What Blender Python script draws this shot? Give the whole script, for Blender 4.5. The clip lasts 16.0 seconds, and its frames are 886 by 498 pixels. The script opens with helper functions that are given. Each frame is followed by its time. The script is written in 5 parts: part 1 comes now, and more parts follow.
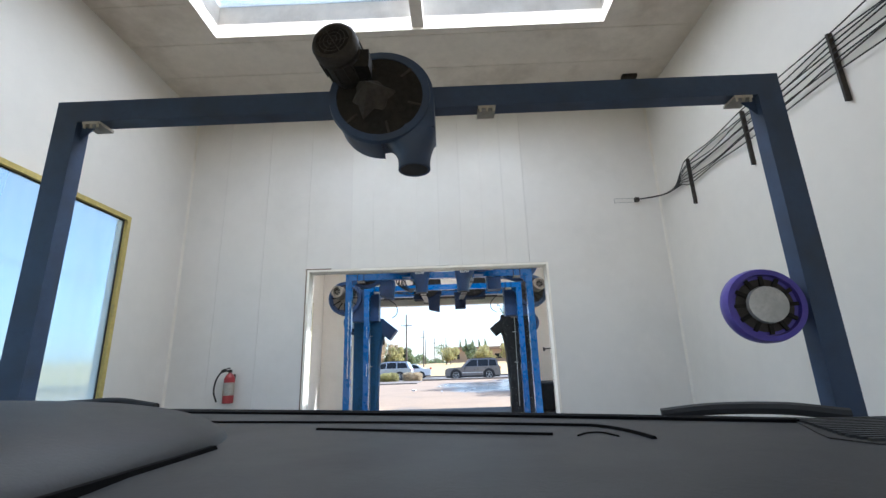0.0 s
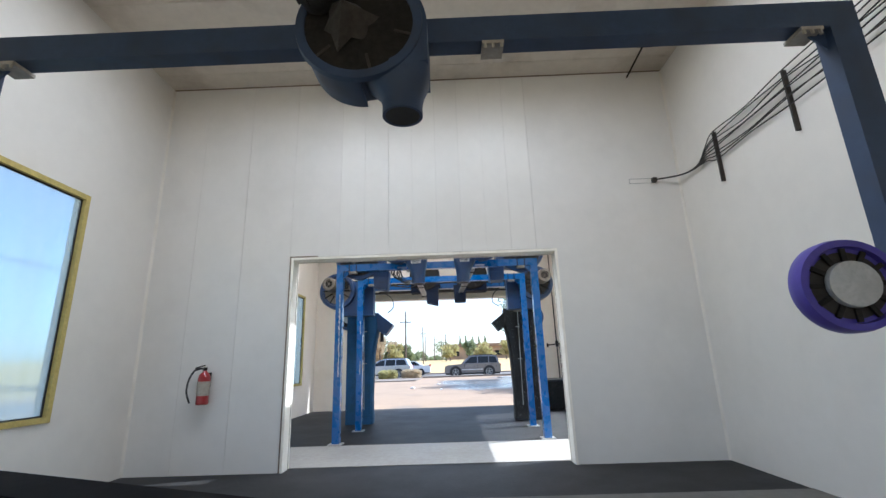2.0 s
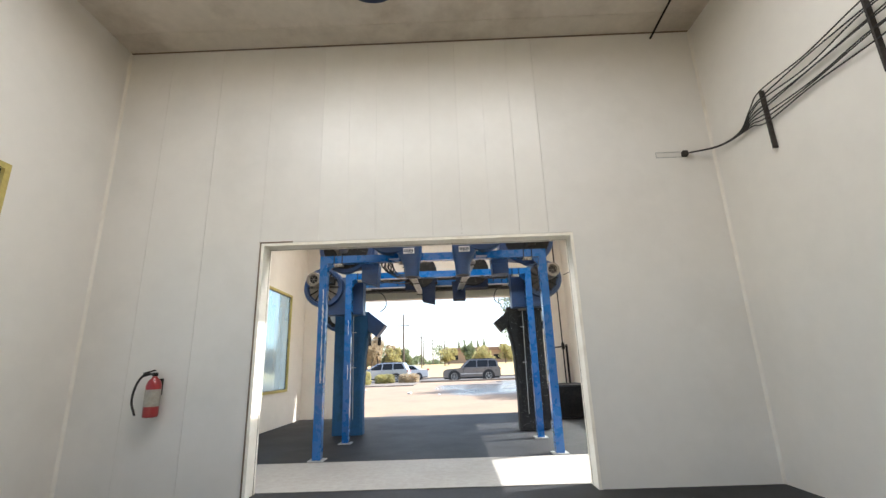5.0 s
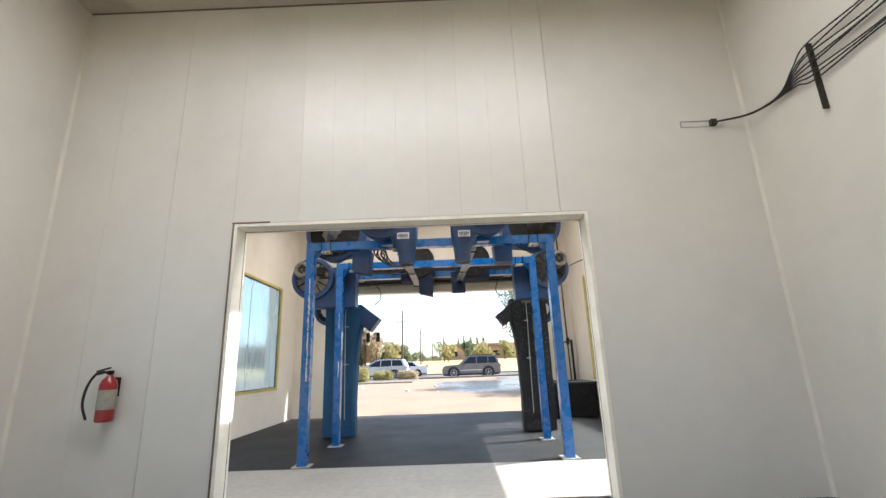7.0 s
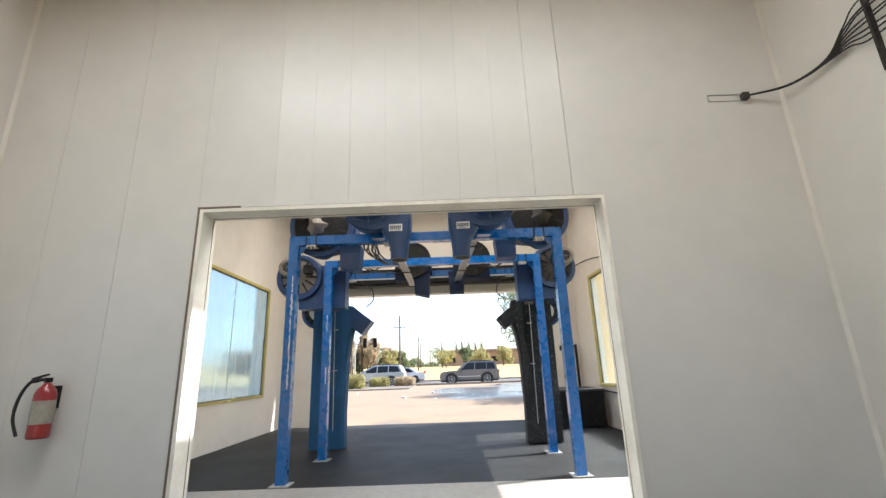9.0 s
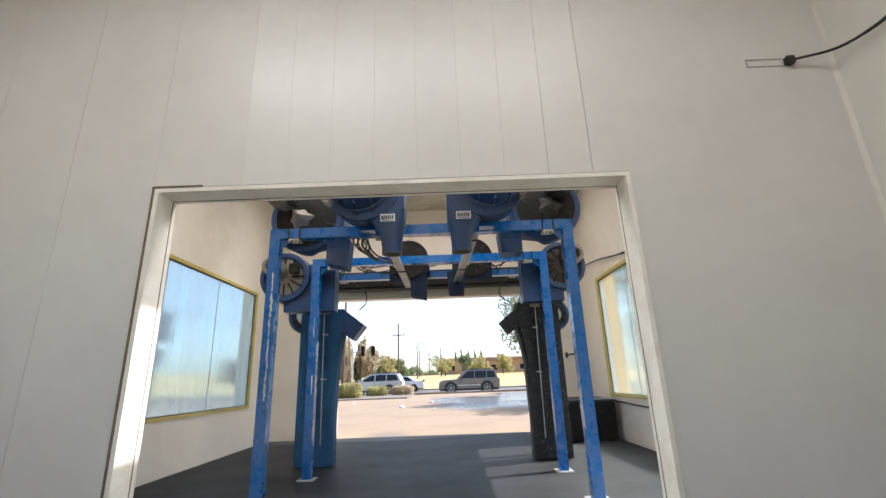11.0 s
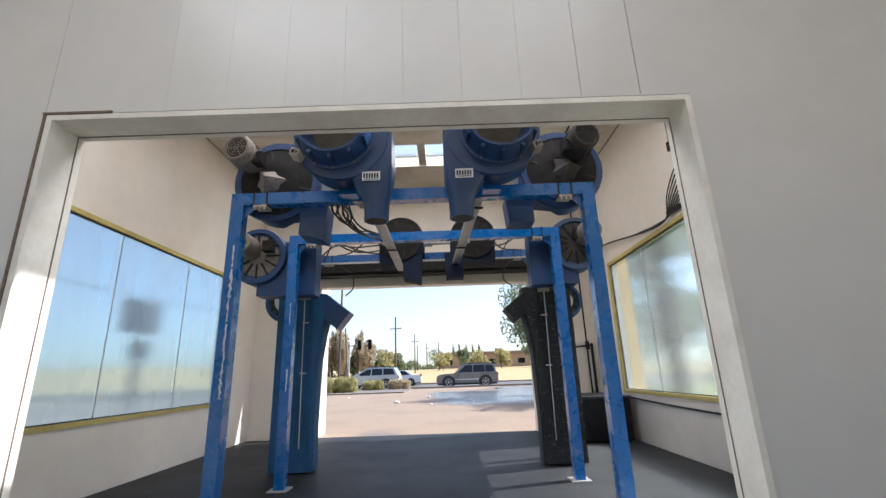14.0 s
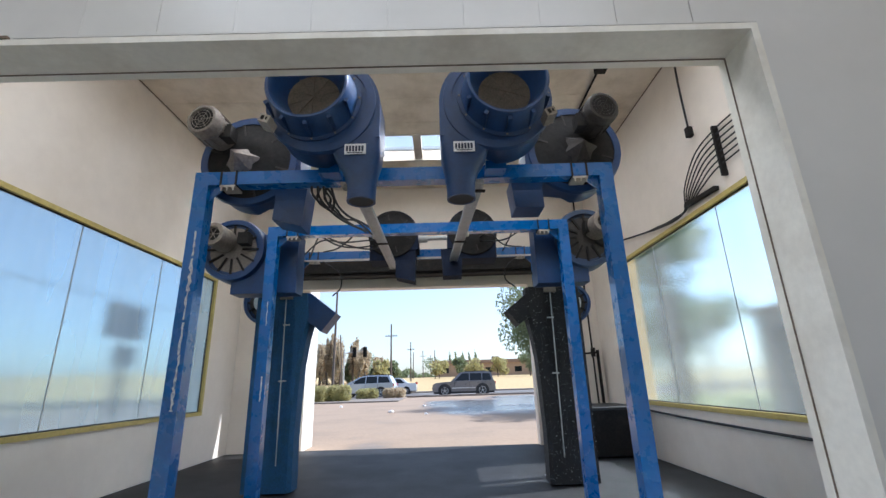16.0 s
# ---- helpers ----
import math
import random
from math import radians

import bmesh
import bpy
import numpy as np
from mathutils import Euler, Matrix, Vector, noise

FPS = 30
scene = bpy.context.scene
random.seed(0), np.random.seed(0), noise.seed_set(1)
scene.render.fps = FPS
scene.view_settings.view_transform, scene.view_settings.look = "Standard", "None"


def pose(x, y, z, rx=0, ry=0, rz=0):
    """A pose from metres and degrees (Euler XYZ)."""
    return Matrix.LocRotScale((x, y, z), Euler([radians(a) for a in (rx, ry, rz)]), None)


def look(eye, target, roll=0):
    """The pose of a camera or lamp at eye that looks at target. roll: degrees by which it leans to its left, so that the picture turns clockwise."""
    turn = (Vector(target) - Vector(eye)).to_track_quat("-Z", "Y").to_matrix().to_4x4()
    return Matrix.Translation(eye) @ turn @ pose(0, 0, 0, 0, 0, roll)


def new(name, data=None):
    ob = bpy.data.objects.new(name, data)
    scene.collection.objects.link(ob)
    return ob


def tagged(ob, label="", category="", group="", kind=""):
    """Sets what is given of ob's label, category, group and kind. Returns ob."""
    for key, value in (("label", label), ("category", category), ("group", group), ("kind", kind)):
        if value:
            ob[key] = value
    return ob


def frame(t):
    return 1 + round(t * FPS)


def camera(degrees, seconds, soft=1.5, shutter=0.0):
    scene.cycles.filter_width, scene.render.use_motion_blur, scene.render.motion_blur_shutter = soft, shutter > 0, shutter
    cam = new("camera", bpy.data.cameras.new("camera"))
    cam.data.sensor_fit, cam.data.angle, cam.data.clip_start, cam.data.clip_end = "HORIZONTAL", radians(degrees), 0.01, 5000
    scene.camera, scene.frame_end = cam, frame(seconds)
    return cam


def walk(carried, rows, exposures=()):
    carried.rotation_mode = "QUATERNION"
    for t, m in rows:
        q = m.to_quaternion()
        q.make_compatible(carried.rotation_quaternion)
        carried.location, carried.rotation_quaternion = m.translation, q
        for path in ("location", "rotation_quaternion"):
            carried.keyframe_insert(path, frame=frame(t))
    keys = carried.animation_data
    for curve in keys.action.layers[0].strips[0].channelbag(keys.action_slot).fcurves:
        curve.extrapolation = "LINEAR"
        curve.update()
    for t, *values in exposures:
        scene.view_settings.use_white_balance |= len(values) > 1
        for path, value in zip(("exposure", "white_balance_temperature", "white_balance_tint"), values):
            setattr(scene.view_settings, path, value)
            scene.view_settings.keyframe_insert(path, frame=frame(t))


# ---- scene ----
RISE = 1.15  # the lens's height over the floor
cam = camera(90.9, 16.0, soft=1.45)
PATH = [
    (0.0, (0.127, 0.263, 1.150), (0.052, 5.090, 2.452), -1.80),
    (0.5, (0.129, 0.411, 1.150), (0.054, 5.241, 2.440), -1.81),
    (1.0, (0.130, 0.559, 1.150), (0.056, 5.393, 2.426), -1.83),
    (1.5, (0.132, 0.707, 1.150), (0.058, 5.542, 2.420), -1.85),
    (2.0, (0.133, 0.855, 1.150), (0.061, 5.690, 2.420), -1.87),
    (2.5, (0.135, 1.003, 1.150), (0.063, 5.836, 2.426), -1.88),
    (3.0, (0.136, 1.151, 1.150), (0.065, 5.982, 2.437), -1.90),
    (3.5, (0.138, 1.299, 1.150), (0.068, 6.129, 2.440), -1.92),
    (4.0, (0.139, 1.447, 1.150), (0.070, 6.277, 2.438), -1.94),
    (4.2, (0.139, 1.496, 1.150), (0.074, 6.323, 2.454), -1.91),
    (6.3, (0.145, 2.078, 1.150), (0.099, 6.902, 2.464), -2.00),
    (6.5, (0.146, 2.137, 1.150), (0.097, 6.966, 2.447), -2.02),
    (7.0, (0.147, 2.282, 1.150), (0.099, 7.117, 2.424), -2.04),
    (7.5, (0.149, 2.416, 1.150), (0.114, 7.243, 2.452), -1.96),
    (8.0, (0.150, 2.552, 1.150), (0.120, 7.381, 2.448), -1.89),
    (8.5, (0.151, 2.690, 1.150), (0.129, 7.516, 2.459), -1.91),
    (9.0, (0.153, 2.837, 1.150), (0.129, 7.655, 2.486), -2.02),
    (11.5, (0.160, 3.545, 1.150), (0.151, 8.337, 2.578), -2.00),
    (12.0, (0.161, 3.676, 1.150), (0.156, 8.470, 2.572), -1.89),
    (12.5, (0.162, 3.813, 1.150), (0.169, 8.609, 2.566), -1.82),
    (13.0, (0.164, 3.966, 1.150), (0.168, 8.767, 2.550), -1.83),
    (13.5, (0.165, 4.104, 1.150), (0.170, 8.910, 2.530), -1.89),
    (14.0, (0.167, 4.251, 1.150), (0.173, 9.062, 2.512), -1.95),
    (14.5, (0.168, 4.383, 1.150), (0.187, 9.206, 2.469), -1.91),
    (15.0, (0.169, 4.513, 1.150), (0.202, 9.304, 2.583), -1.89),
    (15.5, (0.171, 4.660, 1.150), (0.209, 9.442, 2.611), -1.82),
    (16.0, (0.172, 4.811, 1.150), (0.215, 9.597, 2.595), -1.71),
]
EXPOSURES = [(0.0, 1.2, 5450, 9), (2.0, 1.16, 5550, 10), (3.2, 1.2, 5750, 11), (4.2, 1.36, 6250, 10), (9.0, 1.28, 6250, 10), (12.5, 0.9, 6150, 13), (14.5, 0.8, 5800, 13), (16.0, 0.74, 5580, 11)]
walk(cam, [(t, look(eye, target, roll)) for t, eye, target, roll in PATH], EXPOSURES)

# ---- light ----
SUN_TURN, SUN_HEIGHT = radians(75), radians(46)  # clockwise from straight ahead; over the horizon
world = bpy.data.worlds.new("world")
scene.world = world
world.use_nodes = True
wn = world.node_tree.nodes
sky = wn.new("ShaderNodeTexSky")
sky.sky_type, sky.sun_disc = "NISHITA", False
sky.sun_elevation, sky.sun_rotation = SUN_HEIGHT, SUN_TURN
sky.air_density, sky.dust_density, sky.ozone_density = 1.0, 1.3, 1.3
wn["Background"].inputs["Strength"].default_value = 0.15
hazy = wn.new("ShaderNodeHueSaturation")
hazy.inputs["Saturation"].default_value = 0.74
world.node_tree.links.new(sky.outputs[0], hazy.inputs["Color"])
world.node_tree.links.new(hazy.outputs[0], wn["Background"].inputs["Color"])
sun = new("sun", bpy.data.lights.new("sun", "SUN"))
sun.data.energy, sun.data.angle, sun.data.color = 4.5, radians(0.55), (1.0, 0.95, 0.88)
toward = Vector((math.sin(SUN_TURN) * math.cos(SUN_HEIGHT), math.cos(SUN_TURN) * math.cos(SUN_HEIGHT), math.sin(SUN_HEIGHT)))
sun.matrix_world = look(toward * 60, (0, 0, 0))


def opening_lamp(name, x, y, z, rx, ry, rz, wide, high, watts, colour=(1.0, 0.98, 0.95)):
    """A lamp in an opening: skylight daylight, or fill added behind the camera."""
    lamp = new(name, bpy.data.lights.new(name, "AREA"))
    lamp.data.shape, lamp.data.size, lamp.data.size_y = "RECTANGLE", wide, high
    lamp.data.energy, lamp.data.color = watts, colour
    lamp.matrix_world = pose(x, y, z, rx, ry, rz)
    return lamp


opening_lamp("skylight_daylight", -0.27, 3.96, 5.245, 0, 0, 0, 4.62, 1.29, 66, (1.0, 0.97, 0.92))
# warm fill added behind the camera, no such source seen
opening_lamp("rear_fill", -0.2, -3.0, 1.6, 90, 0, 0, 4.3, 3.0, 14, (1.0, 0.88, 0.68))
opening_lamp("skylight_daylight", -0.27, 11.625, 5.255, 0, 0, 0, 4.64, 0.83, 38, (1.0, 0.94, 0.86))
opening_lamp("skylight_daylight", -0.1, 7.6, 5.24, 0, 0, 0, 4.9, 1.1, 88, (1.0, 0.94, 0.86))

# ---- materials ----
def material(name, base, rough=0.6, metal=0.0, vary=0.12, grain=40.0, stain=1.5, stain_colour=None, stain_amount=0.25, bump=0.05, coat=0.0, spec=0.5, island=0.0, edge=(0.48, 0.75)):
    """Painted, plastic, stone or metal surface with a fine grain and wide stains in the thing's own space."""
    m = bpy.data.materials.new(name)
    m.use_nodes = True
    n, l = m.node_tree.nodes, m.node_tree.links
    p = n["Principled BSDF"]
    p.inputs["Metallic"].default_value = metal
    p.inputs["Coat Weight"].default_value = coat
    p.inputs["Specular IOR Level"].default_value = spec
    where = n.new("ShaderNodeNewGeometry")
    fine, wide = n.new("ShaderNodeTexNoise"), n.new("ShaderNodeTexNoise")
    for tex, scale, detail in ((fine, grain, 5.0), (wide, stain, 6.0)):
        tex.inputs["Scale"].default_value, tex.inputs["Detail"].default_value = scale, detail
        tex.inputs["Roughness"].default_value = 0.62
        l.new(where.outputs["Position"], tex.inputs["Vector"])
    dark = [c * (1 - vary) for c in base]
    light = [min(1, c * (1 + vary)) for c in base]
    ramp = n.new("ShaderNodeValToRGB")
    ramp.color_ramp.elements[0].position, ramp.color_ramp.elements[1].position = 0.3, 0.7
    ramp.color_ramp.elements[0].color, ramp.color_ramp.elements[1].color = (*dark, 1), (*light, 1)
    l.new(fine.outputs["Fac"], ramp.inputs["Fac"])
    spots = n.new("ShaderNodeMapRange")
    spots.inputs["From Min"].default_value, spots.inputs["From Max"].default_value = edge
    spots.inputs["To Max"].default_value = stain_amount
    l.new(wide.outputs["Fac"], spots.inputs["Value"])
    mix = n.new("ShaderNodeMix")
    mix.data_type = "RGBA"
    l.new(spots.outputs["Result"], mix.inputs[0])
    l.new(ramp.outputs["Color"], mix.inputs[6])
    mix.inputs[7].default_value = (*(stain_colour or [c * 0.55 for c in base]), 1)
    out = mix.outputs[2]
    if island:
        info = n.new("ShaderNodeObjectInfo")
        tone = n.new("ShaderNodeHueSaturation")
        span = n.new("ShaderNodeMapRange")
        span.inputs["To Min"].default_value, span.inputs["To Max"].default_value = 1 - island, 1 + island
        l.new(info.outputs["Random"], span.inputs["Value"])
        l.new(span.outputs["Result"], tone.inputs["Value"])
        l.new(out, tone.inputs["Color"])
        out = tone.outputs["Color"]
    l.new(out, p.inputs["Base Color"])
    gloss = n.new("ShaderNodeMapRange")
    gloss.inputs["To Min"].default_value, gloss.inputs["To Max"].default_value = max(0.03, rough - 0.12), min(1, rough + 0.12)
    l.new(wide.outputs["Fac"], gloss.inputs["Value"])
    l.new(gloss.outputs["Result"], p.inputs["Roughness"])
    if bump:
        b = n.new("ShaderNodeBump")
        b.inputs["Strength"].default_value, b.inputs["Distance"].default_value = bump, 0.01
        l.new(fine.outputs["Fac"], b.inputs["Height"])
        l.new(b.outputs["Normal"], p.inputs["Normal"])
    return m


def frosted(name, blur=0.1, milk=(0.1, 0.35), tint=(0.9, 0.95, 0.97)):
    """Weathered translucent sheet: lets blurred light through, and glows milky in daylight."""
    m = bpy.data.materials.new(name)
    m.use_nodes = True
    n, l = m.node_tree.nodes, m.node_tree.links
    out = n["Material Output"]
    n.remove(n["Principled BSDF"])
    glass, haze, mix = n.new("ShaderNodeBsdfRefraction"), n.new("ShaderNodeBsdfTranslucent"), n.new("ShaderNodeMixShader")
    glass.inputs["Roughness"].default_value, glass.inputs["IOR"].default_value = blur, 1.12
    glass.inputs["Color"].default_value = (*tint, 1)
    haze.inputs["Color"].default_value = (0.86, 0.88, 0.86, 1)
    dirt = n.new("ShaderNodeTexNoise")
    dirt.inputs["Scale"].default_value, dirt.inputs["Detail"].default_value = 1.6, 2.5
    where = n.new("ShaderNodeNewGeometry")
    streak = n.new("ShaderNodeMapping")
    streak.inputs["Scale"].default_value = (1.0, 1.0, 0.22)
    l.new(where.outputs["Position"], streak.inputs["Vector"])
    l.new(streak.outputs["Vector"], dirt.inputs["Vector"])
    span = n.new("ShaderNodeMapRange")
    span.inputs["To Min"].default_value, span.inputs["To Max"].default_value = milk
    l.new(dirt.outputs["Fac"], span.inputs["Value"])
    l.new(span.outputs["Result"], mix.inputs[0])
    l.new(glass.outputs[0], mix.inputs[1])
    l.new(haze.outputs[0], mix.inputs[2])
    l.new(mix.outputs[0], out.inputs["Surface"])
    return m


def leafy(name, base, other):
    m = material(name, base, 0.6, vary=0.35, grain=2.2, stain=0.9, stain_colour=other, stain_amount=0.7, bump=0)
    n, l = m.node_tree.nodes, m.node_tree.links
    p, out = n["Principled BSDF"], n["Material Output"]
    through_leaf, mix = n.new("ShaderNodeBsdfTranslucent"), n.new("ShaderNodeMixShader")
    source = p.inputs["Base Color"].links[0].from_socket
    l.new(source, through_leaf.inputs["Color"])
    mix.inputs[0].default_value = 0.6
    l.new(p.outputs[0], mix.inputs[1])
    l.new(through_leaf.outputs[0], mix.inputs[2])
    l.new(mix.outputs[0], out.inputs["Surface"])
    return m


WET_AT, WET_SIZE = (2.3, 27.0, 0.0), (3.9, 12.5, 3.0)


def wet_concrete(name):
    """Sun-bleached concrete with wide glossy wet patches."""
    m = material(name, (0.3, 0.22, 0.152), 0.8, vary=0.12, grain=14, stain=0.5, stain_colour=(0.2, 0.16, 0.125), stain_amount=0.6, bump=0.12)
    n, l = m.node_tree.nodes, m.node_tree.links
    p = n["Principled BSDF"]
    where, spread, pool, cut = n.new("ShaderNodeNewGeometry"), n.new("ShaderNodeMapping"), n.new("ShaderNodeTexNoise"), n.new("ShaderNodeMapRange")
    spread.inputs["Scale"].default_value = (0.16, 0.09, 0.1)
    spread.inputs["Location"].default_value = (0.35, 0.2, 0.0)
    pool.inputs["Scale"].default_value, pool.inputs["Detail"].default_value = 1.0, 7
    cut.inputs["From Min"].default_value, cut.inputs["From Max"].default_value = 0.58, 0.68
    l.new(where.outputs["Position"], spread.inputs["Vector"])
    l.new(spread.outputs["Vector"], pool.inputs["Vector"])
    spot, round_spot, both = n.new("ShaderNodeMapping"), n.new("ShaderNodeTexGradient"), n.new("ShaderNodeMath")
    spot.vector_type = "TEXTURE"
    spot.inputs["Location"].default_value, spot.inputs["Scale"].default_value = WET_AT, WET_SIZE
    spot.inputs["Rotation"].default_value = (0.0, 0.0, -0.22)
    round_spot.gradient_type = "SPHERICAL"
    both.operation = "MULTIPLY_ADD"
    both.inputs[1].default_value = 0.36
    l.new(where.outputs["Position"], spot.inputs["Vector"])
    l.new(spot.outputs["Vector"], round_spot.inputs["Vector"])
    l.new(round_spot.outputs["Fac"], both.inputs[0])
    l.new(pool.outputs["Fac"], both.inputs[2])
    l.new(both.outputs[0], cut.inputs["Value"])
    dry, dull = p.inputs["Base Color"].links[0].from_socket, p.inputs["Roughness"].links[0].from_socket
    tone, gloss = n.new("ShaderNodeMix"), n.new("ShaderNodeMix")
    tone.data_type = "RGBA"
    l.new(cut.outputs["Result"], tone.inputs[0])
    l.new(dry, tone.inputs[6])
    tone.inputs[7].default_value = (0.1, 0.088, 0.075, 1)
    l.new(tone.outputs[2], p.inputs["Base Color"])
    l.new(cut.outputs["Result"], gloss.inputs[0])
    l.new(dull, gloss.inputs[2])
    gloss.inputs[3].default_value = 0.2
    l.new(gloss.outputs[0], p.inputs["Roughness"])
    return m


def clear_glass(name, tint):
    m = bpy.data.materials.new(name)
    m.use_nodes = True
    p = m.node_tree.nodes["Principled BSDF"]
    p.inputs["Base Color"].default_value = (*tint, 1)
    p.inputs["Roughness"].default_value = 0.06
    p.inputs["Specular IOR Level"].default_value = 0.4
    return m


WALL = material("white_wall_panel", (0.74, 0.72, 0.68), 0.34, vary=0.02, grain=6, stain=0.7, stain_colour=(0.6, 0.56, 0.5), stain_amount=0.35, bump=0.02, island=0.012)
WALL_GREY = material("greyish_wall_sheet", (0.713, 0.69, 0.653), 0.42, vary=0.02, grain=5, stain=0.8, stain_colour=(0.52, 0.5, 0.46), stain_amount=0.35, bump=0.02)
# WALL_SHEET made warmer: the dryer bay's bounced light is in the colour
WALL_WARM = material("warm_tinted_wall_sheet", (0.75, 0.68, 0.59), 0.5, vary=0.03, grain=5, stain=0.8, stain_colour=(0.55, 0.47, 0.37), stain_amount=0.4, bump=0.03)
WALL_SHEET = material("white_wall_sheet", (0.73, 0.695, 0.64), 0.42, vary=0.02, grain=5, stain=0.8, stain_colour=(0.58, 0.55, 0.5), stain_amount=0.35, bump=0.02)
GAP = material("dark_joint", (0.22, 0.2, 0.17), 0.9, stain=4)
# base raised and warmed: light missing from below is in the colour
TRIM = material("worn_white_trim", (0.9, 0.86, 0.77), 0.45, vary=0.04, grain=30, stain=3, stain_colour=(0.5, 0.42, 0.32), stain_amount=0.4, bump=0.08)
RUST = material("rusty_edge", (0.2, 0.15, 0.11), 0.85, vary=0.4, grain=60, stain=8, bump=0.3)
CEILING = material("stained_ceiling_panel", (0.64, 0.58, 0.5), 0.6, vary=0.05, grain=9, stain=1.1, stain_colour=(0.28, 0.22, 0.16), stain_amount=0.6, bump=0.03)
# lighter copy of CEILING; the missing floor bounce is in its colour
CEILING_BRIGHT = material("brightened_ceiling_panel", (0.76, 0.67, 0.55), 0.6, vary=0.04, grain=9, stain=1.1, stain_colour=(0.36, 0.27, 0.18), stain_amount=0.75, bump=0.03)
# near-black base picked to fit the dark foot of the camera's view
FLOOR_BLACK = material("near_black_floor", (0.024, 0.024, 0.025), 0.6, spec=0.2, vary=0.25, grain=30, stain=1.2, stain_amount=0.5, bump=0.15)
BLUE = material("blue_painted_steel", (0.003, 0.105, 0.35), 0.28, vary=0.1, grain=25, stain=6, stain_colour=(0.004, 0.07, 0.25), stain_amount=0.3, bump=0.04, coat=0.4)
# BLUE dimmed and greyed: backlit shade and haze are in the colour
BLUE_DIM = material("dimmed_blue_paint", (0.03, 0.055, 0.115), 0.55, vary=0.15, grain=20, stain=5, stain_colour=(0.03, 0.035, 0.045), stain_amount=0.7, bump=0.08)
NAVY = material("dirty_navy_plastic", (0.011, 0.018, 0.04), 0.75, spec=0.15, vary=0.2, grain=30, stain=7, stain_colour=(0.03, 0.03, 0.032), stain_amount=0.6, bump=0.1)
BLUE_PLASTIC = material("dark_blue_plastic", (0.012, 0.043, 0.13), 0.38, vary=0.14, grain=35, stain=5, stain_colour=(0.02, 0.03, 0.06), stain_amount=0.5, bump=0.06)
CHIPPED = material("chipped_white_paint", (0.62, 0.64, 0.66), 0.6, vary=0.25, grain=50, stain=20, stain_colour=(0.05, 0.12, 0.35), stain_amount=1.0, bump=0.2)
MOTOR_DARK = material("dark_cast_metal", (0.035, 0.03, 0.026), 0.65, spec=0.3, vary=0.3, grain=40, stain=9, stain_colour=(0.09, 0.08, 0.066), stain_amount=0.4, bump=0.2)
BLACK = material("grimy_black_steel", (0.014, 0.013, 0.012), 0.72, spec=0.2, vary=0.4, grain=30, stain=8, stain_colour=(0.05, 0.043, 0.034), stain_amount=0.45, bump=0.2)
DUST = material("brown_dusty_mesh", (0.075, 0.062, 0.046), 0.85, vary=0.45, grain=70, stain=14, stain_colour=(0.15, 0.12, 0.085), stain_amount=0.5, bump=0.3)
SEALANT = material("cream_sealant", (0.74, 0.7, 0.63), 0.5, vary=0.04, grain=20, stain=5, stain_colour=(0.5, 0.45, 0.38), stain_amount=0.4, bump=0.05)
RUBBER = material("black_rubber", (0.02, 0.02, 0.021), 0.65, vary=0.2, bump=0.05)
CURTAIN_BLUE = material("ribbed_blue_cloth", (0.008, 0.066, 0.165), 0.75, vary=0.35, grain=70, stain=9, stain_colour=(0.012, 0.05, 0.06), stain_amount=0.6, bump=0.5)
# cloth of the right duct, its shade painted near black
CURTAIN_SHADED = material("speckled_shaded_cloth", (0.008, 0.009, 0.01), 0.75, vary=0.5, grain=90, stain=55, stain_colour=(0.45, 0.45, 0.44), stain_amount=0.8, bump=0.5, edge=(0.625, 0.67))
STEEL = material("dull_galvanised_steel", (0.46, 0.46, 0.45), 0.42, 0.35, vary=0.15, grain=40, stain=10, stain_amount=0.4, bump=0.08)
MOTOR = material("grey_brown_cast_motor", (0.2, 0.17, 0.14), 0.6, 0.2, vary=0.3, grain=40, stain=9, stain_colour=(0.22, 0.2, 0.17), stain_amount=0.5, bump=0.2)
CLAMP = material("dirty_cream_clamp", (0.36, 0.33, 0.28), 0.6, vary=0.15, grain=30, stain=9, stain_amount=0.5, bump=0.1)
VIOLET = material("violet_blue_plastic", (0.07, 0.05, 0.32), 0.4, vary=0.1, grain=25, bump=0.04)
YELLOW = material("yellow_frame_paint", (0.5, 0.4, 0.12), 0.5, vary=0.15, grain=30, stain=6, stain_colour=(0.3, 0.22, 0.08), stain_amount=0.5, bump=0.05)
WHITE_TAG = material("white_label", (0.75, 0.76, 0.78), 0.4, vary=0.03, bump=0)
INK = material("dark_ink", (0.02, 0.03, 0.06), 0.6, bump=0)
RED = material("red_enamel", (0.3, 0.02, 0.022), 0.3, vary=0.08, bump=0.02, coat=0.3)
FROST = frosted("frosted_plastic_sheet", 0.18, (0.06, 0.46), (0.76, 0.87, 0.92))
FROST_MILKY = frosted("milky_plastic_sheet", 0.2, (0.0, 0.1), (0.76, 0.84, 0.86))
SKYLIGHT = frosted("skylight_sheet")
ASPHALT = material("pale_worn_asphalt", (0.13, 0.12, 0.11), 0.75, vary=0.2, grain=18, stain=0.35, stain_colour=(0.1, 0.095, 0.09), stain_amount=0.6, bump=0.25)
APRON = wet_concrete("damp_concrete")
KERB = material("kerb_concrete", (0.2, 0.172, 0.145), 0.8, vary=0.2, grain=10, bump=0.2)
DRY_GRASS = material("dry_golden_grass", (0.45, 0.33, 0.16), 0.95, vary=0.3, grain=3, stain=0.12, stain_colour=(0.4, 0.33, 0.15), stain_amount=0.7, bump=0.6)
